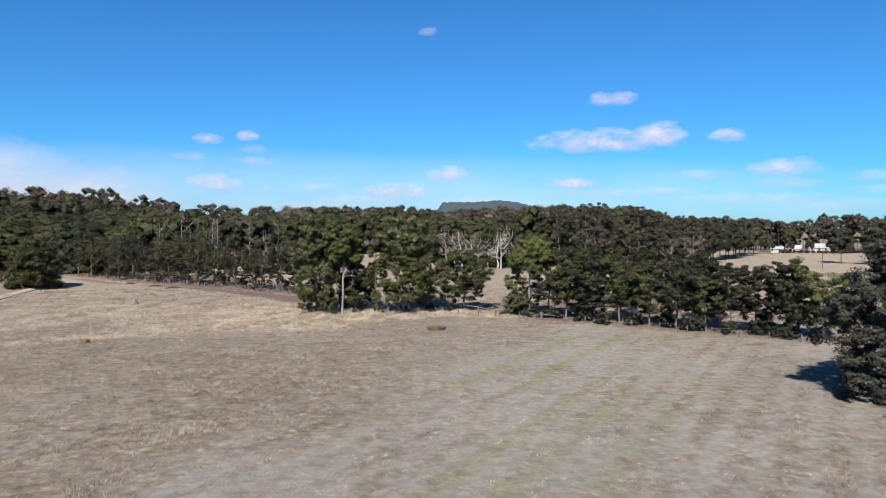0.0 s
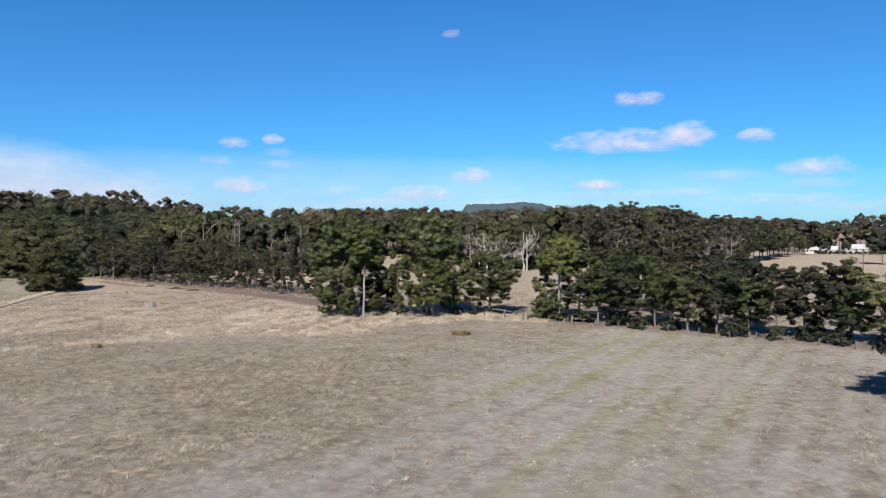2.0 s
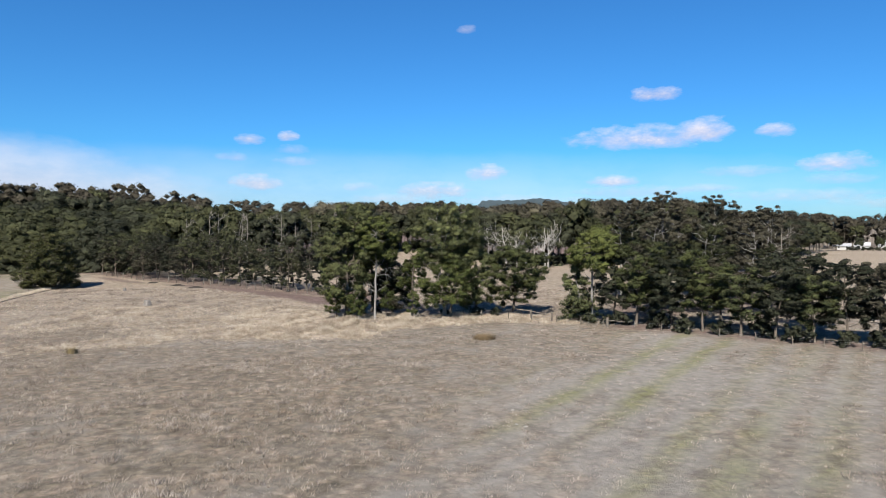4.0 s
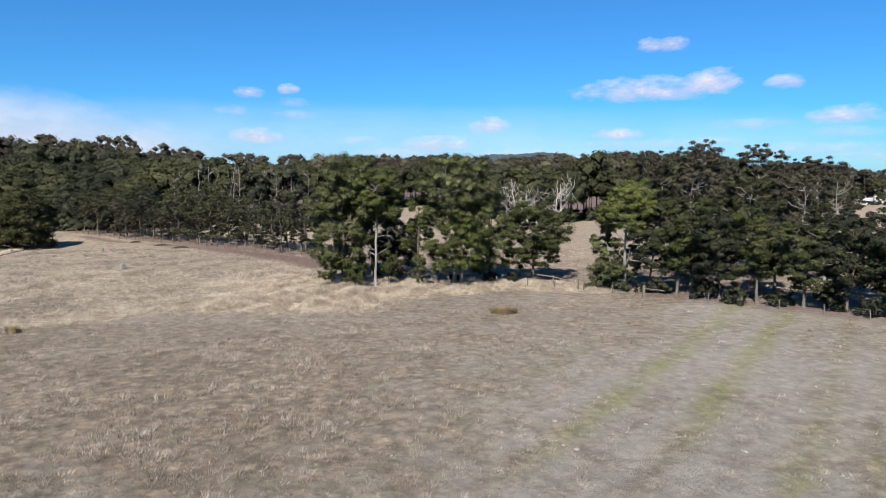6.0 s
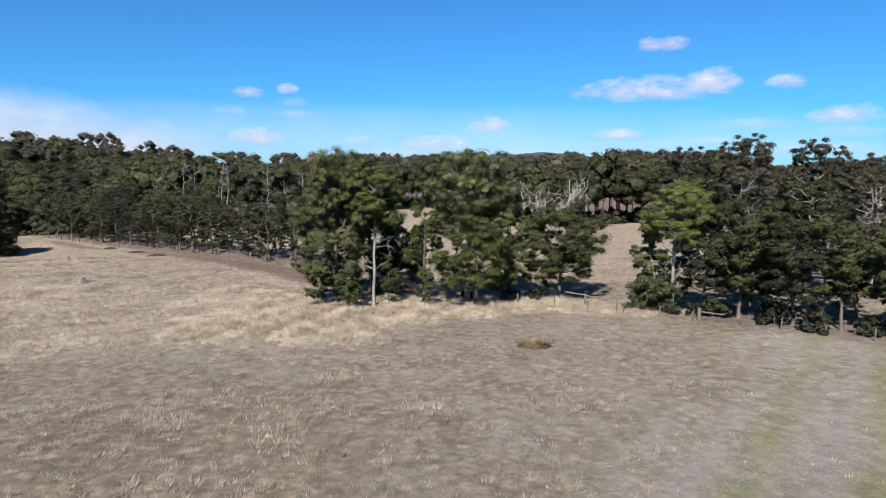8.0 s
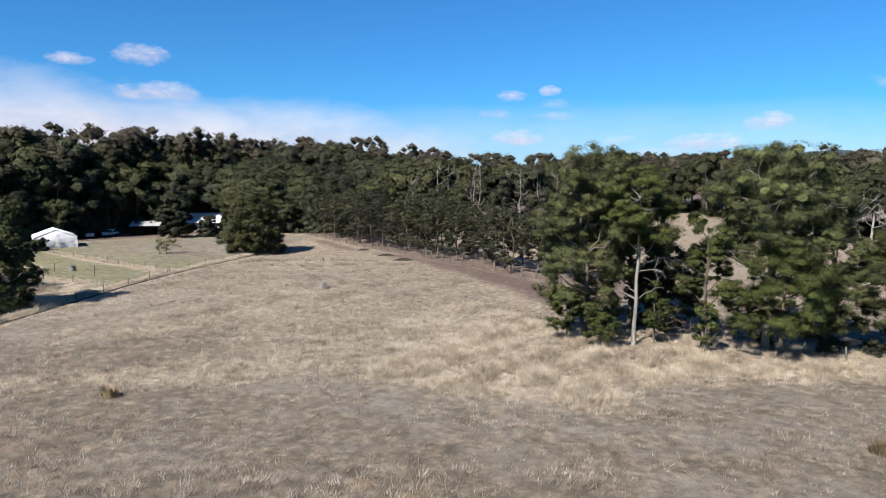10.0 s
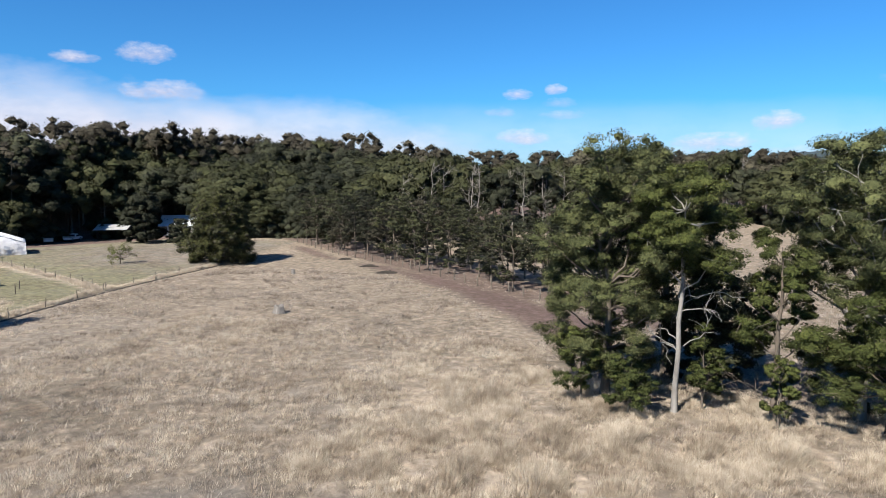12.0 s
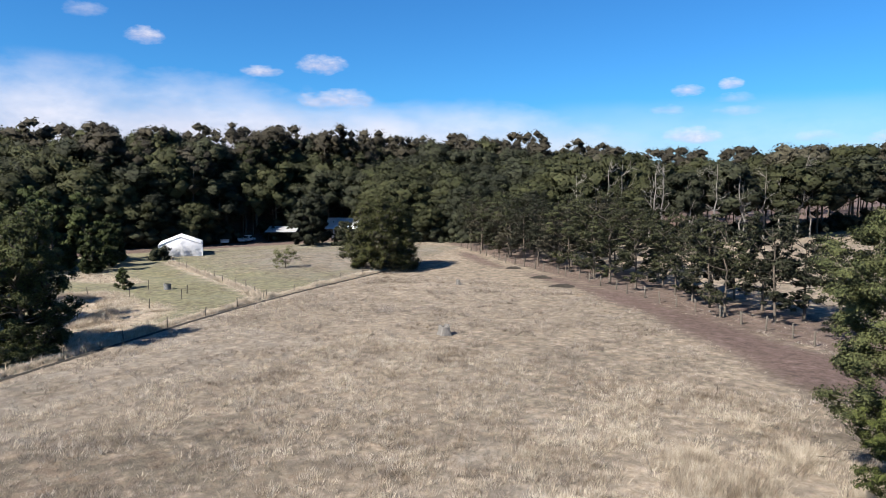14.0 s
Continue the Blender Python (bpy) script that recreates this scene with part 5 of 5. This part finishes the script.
for n, (x, y, h) in enumerate(((-99.6, 118.8, 1.3), (-92.0, 119.6, 1.1), (-95.5, 114.2, 1.0), (-88.5, 116.8, 1.2), (-101.5, 112.0, 1.0), (-86.0, 111.5, 1.1))):
    p = tagged(new("fence_post", post_mesh(h, 0.06, 340 + n)), "old grey post standing alone in the yard", "fence post")
    p.matrix_basis = pose(x, y, ground_z(x, y), 4 - 3 * n % 7, 5 - n * 2, 30 * n)

for n, (x, y, turn, length) in enumerate(((-134.6, 150.6, 20, 2.6), (-134.2, 151.3, 35, 2.2), (-133.8, 150.2, -10, 1.8), (-132.4, 152.2, 60, 1.6))):
    plank = tagged(new("timber_plank"), "loose pale timber plank beside the white shelter", "plank", "planks beside the shelter")
    bm = bmesh.new()
    box(bm, -length / 2, length / 2, -0.13, 0.13, 0.0, 0.06)
    bmesh.ops.bevel(bm, geom=bm.edges[:], offset=0.008, segments=1, affect="EDGES")
    part("board", bm, POST, plank)
    plank.matrix_basis = pose(x, y, ground_z(x, y) + 0.06 * n, 3, 4, turn)

PAINT_WHITE = mottled("white_car_paint", (0.62, 0.62, 0.62), (0.74, 0.74, 0.74), 0.8, 0.3)
PAINT_GREY = mottled("grey_car_paint", (0.40, 0.41, 0.42), (0.52, 0.53, 0.54), 0.8, 0.3)
GLASS_DARK = mottled("car_glass", (0.015, 0.018, 0.02), (0.03, 0.035, 0.04), 1.0, 0.06)
RUBBER = mottled("tyre_rubber", (0.015, 0.015, 0.015), (0.035, 0.034, 0.033), 6.0, 0.85)


def pickup(paint, label, x, y, turn):
    """A tray-back utility vehicle."""
    root = tagged(new("pickup"), label, "vehicle", "vehicles parked by the shed")
    bm = bmesh.new()
    made = box(bm, -2.3, 2.3, -0.86, 0.86, 0.45, 0.95)
    cab = box(bm, -0.35, 1.35, -0.78, 0.78, 0.95, 1.62)
    for p in cab:
        if p.co.z > 1.3:
            p.co.x = p.co.x * 0.72 + 0.12
            p.co.y *= 0.84
    bmesh.ops.bevel(bm, geom=bm.edges[:], offset=0.07, segments=2, affect="EDGES")
    part("body", bm, paint, root)
    bm = bmesh.new()
    box(bm, -2.28, -0.45, -0.9, 0.9, 0.9, 0.96)
    for y0, y1 in ((-0.9, -0.85), (0.85, 0.9)):
        box(bm, -2.28, -0.45, y0, y1, 0.96, 1.22)
    box(bm, -2.3, -2.25, -0.9, 0.9, 0.96, 1.22)
    part("tray", bm, STEEL, root, "dull steel tray")
    for x0, x1, tilt in ((0.98, 1.02, 1), (-0.2, -0.16, -1)):
        bm = bmesh.new()
        pane = box(bm, x0, x1, -0.62, 0.62, 1.05, 1.5)
        for p in pane:
            p.co.x += (1.5 - p.co.z) * 0.42 * tilt + (0.10 if tilt > 0 else -0.02)
        part("windscreen" if tilt > 0 else "rear_window", bm, GLASS_DARK, root)
    for y0, y1 in ((-0.80, -0.775), (0.775, 0.80)):
        bm = bmesh.new()
        box(bm, 0.0, 1.0, y0, y1, 1.05, 1.42)
        part("side_window", bm, GLASS_DARK, root)
    for wx in (-1.45, 1.45):
        for wy in (-0.80, 0.80):
            v, f = tube([(wx, wy - 0.11, 0.36), (wx, wy - 0.09, 0.36), (wx, wy + 0.09, 0.36), (wx, wy + 0.11, 0.36)], [0.24, 0.36, 0.36, 0.24], 16)
            wheel = part_of("wheel", mesh_of("wheel", v, f, RUBBER, True), root)
            v, f = tube([(wx, wy - 0.115, 0.36), (wx, wy + 0.115, 0.36)], [0.2, 0.2], 12)
            part_of("rim", mesh_of("rim", v, f, STEEL), wheel)
    for wy in (-0.6, 0.6):
        bm = bmesh.new()
        box(bm, 2.26, 2.33, wy - 0.16, wy + 0.16, 0.68, 0.84)
        part("headlight", bm, SHEET, root, "clear headlight")
    root.matrix_basis = pose(x, y, ground_z(x, y), 0, 0, turn)
    return root


pickup(PAINT_GREY, "silver-grey tray pickup parked in the shade of the woods", -147.6, 162.6, 150)
pickup(PAINT_WHITE, "white tray pickup parked in front of the trees", -146.8, 168.0, 110)

ROOF_PALE = mottled("pale_iron_roof", (0.22, 0.225, 0.23), (0.34, 0.345, 0.35), 0.7, 0.45)
ROOF_WHITE = mottled("white_iron_roof", (0.36, 0.38, 0.42), (0.50, 0.52, 0.56), 0.7, 0.4)
ROOF_GREY = mottled("grey_iron_roof", (0.19, 0.195, 0.21), (0.28, 0.285, 0.30), 0.5, 0.45)
WALL_WHITE = mottled("white_weatherboard", (0.24, 0.24, 0.23), (0.33, 0.33, 0.32), 0.8, 0.7)
# Near black: the shade inside the open shed is put into this colour.
WALL_DARK = mottled("shade_dark_timber", (0.02, 0.018, 0.016), (0.045, 0.04, 0.036), 1.2, 0.85)


def house(label, x, y, turn, w, d, eave, ridge, wall, roof, windows, name="house"):
    """A small gabled building with real openings set as framed panes, a sheet roof with eaves and a ridge cap."""
    root = tagged(new(name), label, name)
    bm = bmesh.new()
    if name == "shed" and wall is WALL_DARK:
        box(bm, -w / 2, w / 2, d - 0.15, d, -0.2, eave)
        box(bm, -w / 2, -w / 2 + 0.15, 0.6, d - 0.16, -0.2, eave)
        box(bm, w / 2 - 0.15, w / 2, 0.6, d - 0.16, -0.2, eave)
    else:
        box(bm, -w / 2, w / 2, 0, d, -0.2, eave)
    part("wall", bm, wall, root)
    for xx in (-w / 2 + 0.01, w / 2 - 0.01):
        bm = bmesh.new()
        a = [bm.verts.new((xx + s, yy, zz)) for s in (-0.05, 0.05) for yy, zz in ((0.02, eave), (d - 0.02, eave), (d / 2, ridge - 0.05))]
        for face in ((0, 1, 2), (5, 4, 3), (0, 3, 4, 1), (1, 4, 5, 2), (2, 5, 3, 0)):
            bm.faces.new([a[k] for k in face])
        part("gable", bm, wall, root)
    for s0, s1 in ((-0.5, d / 2), (d + 0.5, d / 2)):
        n, g = 40, []
        drop = (ridge - eave) / (d / 2)
        bm = bmesh.new()
        for k in range(n + 1):
            xx = -w / 2 - 0.4 + (w + 0.8) * k / n
            lift = 0.03 * (k % 2)
            g.append([bm.verts.new((xx, s0, eave - 0.5 * drop + lift + 0.04)), bm.verts.new((xx, s1, ridge + lift + 0.04)),
                      bm.verts.new((xx, s1, ridge - 0.03)), bm.verts.new((xx, s0, eave - 0.5 * drop - 0.03))])
        for a, b in zip(g[:-1], g[1:]):
            for p in range(4):
                q = (p + 1) % 4
                bm.faces.new((a[p], a[q], b[q], b[p]))
        bmesh.ops.recalc_face_normals(bm, faces=bm.faces)
        part("roof", bm, roof, root)
    v, f = tube([(-w / 2 - 0.42, d / 2, ridge + 0.06), (w / 2 + 0.42, d / 2, ridge + 0.06)], [0.12, 0.12], 6)
    part_of("ridge_cap", mesh_of("ridge_cap", v, f, roof), root)
    for x0, x1, z0, z1 in windows:
        bm = bmesh.new()
        box(bm, x0, x1, -0.06, 0.04, z0, z1)
        frame_ob = part("window", bm, WALL_DARK, root)
        bm = bmesh.new()
        box(bm, x0 + 0.08, x1 - 0.08, -0.08, -0.05, z0 + 0.08, z1 - 0.08)
        part("pane", bm, GLASS_DARK, frame_ob)
    root.matrix_basis = pose(x, y, ground_z(x, y), 0, 0, turn)
    return root


house("open-fronted timber shed with inner shade in its wall colour and a pale iron roof", -140.2, 172.5, 35, 6.4, 6.5, 2.5, 3.3, WALL_DARK, ROOF_PALE, (), "shed")
house("low house with a pale iron roof behind trees", -134.5, 186.5, 30, 8, 6, 2.6, 4.6, WALL_WHITE, ROOF_WHITE, ((-4, -2.4, 0.9, 2.2), (1.5, 3.2, 0.9, 2.2)))
house("white weatherboard cottage across the far paddock", 196.6, 364.0, -30, 6.0, 5, 2.2, 3.3, WALL_WHITE, ROOF_GREY, ((-2.6, -1.9, 0.9, 1.9), (0.9, 1.7, 0.9, 1.9)))
house("white farm shed with a pale roof across the far paddock", 210.6, 372.0, -32, 7.0, 6, 2.2, 3.8, WALL_WHITE, ROOF_PALE, ((-2.4, -0.9, 0.1, 2.1),), "shed")
house("white farmhouse with a grey iron roof across the far paddock", 232.0, 383.0, -32, 11, 8, 2.2, 4.4, WALL_WHITE, ROOF_GREY, ((-4.2, -3.4, 0.9, 1.9), (-0.4, 0.4, 0.9, 1.9), (3, 3.8, 0.9, 1.9)))

pole = tagged(new("power_pole"), "grey timber power pole in the far paddock", "power pole")
v, f = tube([(0, 0, -0.4), (0, 0, 3.2), (0, 0, 6.6)], [0.17, 0.15, 0.12], 8)
part_of("pole", mesh_of("pole", v, f, POST, True), pole)
v, f = tube([(-0.9, 0, 6.1), (0.9, 0, 6.1)], [0.06, 0.06], 6)
part_of("crossarm", mesh_of("crossarm", v, f, POST), pole)
stand(pole, 139.0, 226.0, 30)


# ---- pale stones on the mown paddock ----
STONE = mottled("pale_stone", (0.13, 0.123, 0.112), (0.25, 0.238, 0.22), 6.0, 0.9, 14, 0.02)


def stone(x, y, size, seed):
    """A low uneven field stone, half sunk in the turf."""
    g = np.random.default_rng(seed)
    bm = bmesh.new()
    bmesh.ops.create_icosphere(bm, subdivisions=2, radius=1)
    for p in bm.verts:
        p.co *= g.uniform(0.86, 1.1)
        p.co.z *= 0.6
        p.co.x *= 1.25
    me = bpy.data.meshes.new("stone")
    bm.to_mesh(me)
    bm.free()
    me.materials.append(STONE)
    ob = tagged(new("stone", me), "pale field stone half sunk in the dry turf", "stone", "stones on the paddock")
    stand(ob, x, y, g.uniform(0, 360), size)


for n, (x, y) in enumerate(((3.2, 56.5), (3.8, 56.0), (11.9, 55.9), (8.1, 59.4), (3.2, 59.8), (-11.0, 74.7), (-2.1, 91.5), (3.3, 75.1))):
    stone(x, y, 0.10 + 0.025 * (n % 3), 390 + n)

# ---- grass banks along the yard fences ----
def bank(label, line, seed, per_metre, wide, tall, shift):
    g = np.random.default_rng(seed)
    pts = np.array(along(line, 0.25))
    d = np.gradient(pts, axis=0)
    d /= np.linalg.norm(d, axis=1, keepdims=True)
    k = g.integers(0, len(pts), int(per_metre * len(pts) * 0.25))
    off = g.normal(0, wide, len(k)) + shift
    x = pts[k, 0] + d[k, 1] * off + d[k, 0] * g.uniform(-0.2, 0.2, len(k))
    y = pts[k, 1] - d[k, 0] * off
    h = tall * g.uniform(0.5, 1.2, len(k)) * np.clip(0.8 + 0.5 * waves(x, y, 1.2, seed + 1), 0.25, 1.3)
    a = g.random(len(k)) * 6.28
    p = np.stack([x, y, height_at(x, y) - 0.03], -1)
    t = p + np.stack([np.cos(a) * h * 0.4, np.sin(a) * h * 0.4, h], -1)
    w = np.stack([-np.sin(a), np.cos(a), 0 * a], -1) * 0.03
    v = np.stack([p - w, p + w, t], 1).reshape(-1, 3)
    tagged(new("grass_bank", mesh_of("grass_bank", v, np.arange(len(v)).reshape(-1, 3), BANK)), label, "grass", kind="stuff")


BANK = mottled("bank_grass", (0.24, 0.20, 0.152), (0.50, 0.435, 0.35), 2.2, 0.9)
bank("bank of long pale grass along the yard fence", YARD_FENCE, 361, 560, 0.3, 0.55, 0.45)
bank("line of long pale grass along the inner fence", INNER_FENCE, 362, 220, 0.3, 0.55, 0.0)


def bank_shade(line, wide, off):
    """A narrow dark strip at the foot of the bank; the bank's shade is put into its colour."""
    g = np.random.default_rng(371)
    pts = np.array(along(line, 0.4))
    dd = np.gradient(pts, axis=0)
    dd /= np.linalg.norm(dd, axis=1, keepdims=True)
    side = np.stack([-dd[:, 1], dd[:, 0]], -1)
    rows = []
    for k, h in ((-0.5, 0.0), (-0.2, 0.05), (0.15, 0.06), (0.5, 0.0)):
        p = pts + side * (off + wide * (k + g.normal(0, 0.07, len(pts)))[:, None])
        rows.append(np.column_stack([p, height_at(p[:, 0], p[:, 1]) + 0.012 + h * g.uniform(0.5, 1.2, len(pts))]))
    v = np.stack(rows, 1).reshape(-1, 3)
    i, j = np.meshgrid(np.arange(len(pts) - 1), np.arange(3), indexing="ij")
    f = np.stack([i * 4 + j, (i + 1) * 4 + j, (i + 1) * 4 + j + 1, i * 4 + j + 1], -1).reshape(-1, 4)
    tagged(new("ditch", mesh_of("ditch", v, f, SHADE_AND_SOIL, True)), "narrow dark strip along the yard fence, bank shade put into its colour", "ditch", kind="structure")


# Shared dark colour: painted shade in the strip, soil in the heaps.
SHADE_AND_SOIL = mottled("shade_and_soil", (0.012, 0.010, 0.008), (0.030, 0.025, 0.020), 1.6, 0.95, 6, 0.05)
bank_shade(YARD_FENCE, 0.6, 0.6)


# ---- dark heaps of turned soil by the track ----
def soil_heap(x, y, w, d, turn, seed):
    g = np.random.default_rng(seed)
    rings, sides = 6, 20
    a = np.arange(sides) * 2 * np.pi / sides
    edge = 1 + 0.14 * np.sin(a * 3 + seed) + g.normal(0, 0.06, sides)
    v = [(0.0, 0.0, 0.34)]
    for k in range(1, rings + 1):
        r = k / rings
        for n in range(sides):
            z = 0.34 * (1 - r * r) ** 1.3 + (g.normal(0, 0.03) if k < rings else -0.06)
            v.append((math.cos(a[n]) * w / 2 * r * edge[n], math.sin(a[n]) * d / 2 * r * edge[n], z))
    f = [(0, 1 + n, 1 + (n + 1) % sides) for n in range(sides)]
    for k in range(rings - 1):
        for n in range(sides):
            p, q = 1 + k * sides + n, 1 + k * sides + (n + 1) % sides
            f += [(p, p + sides, q + sides), (p, q + sides, q)]
    ob = tagged(new("soil_heap", mesh_of("soil_heap", v, f, SHADE_AND_SOIL, True)), "low dark heap of soil beside the track", "soil heap", "soil heaps by the track")
    stand(ob, x, y, turn)


soil_heap(-63.4, 156.6, 3.4, 1.8, 30, 381)
soil_heap(-57.0, 151.2, 3.6, 1.8, 35, 382)
soil_heap(-72.2, 163.6, 2.6, 1.4, 30, 383)
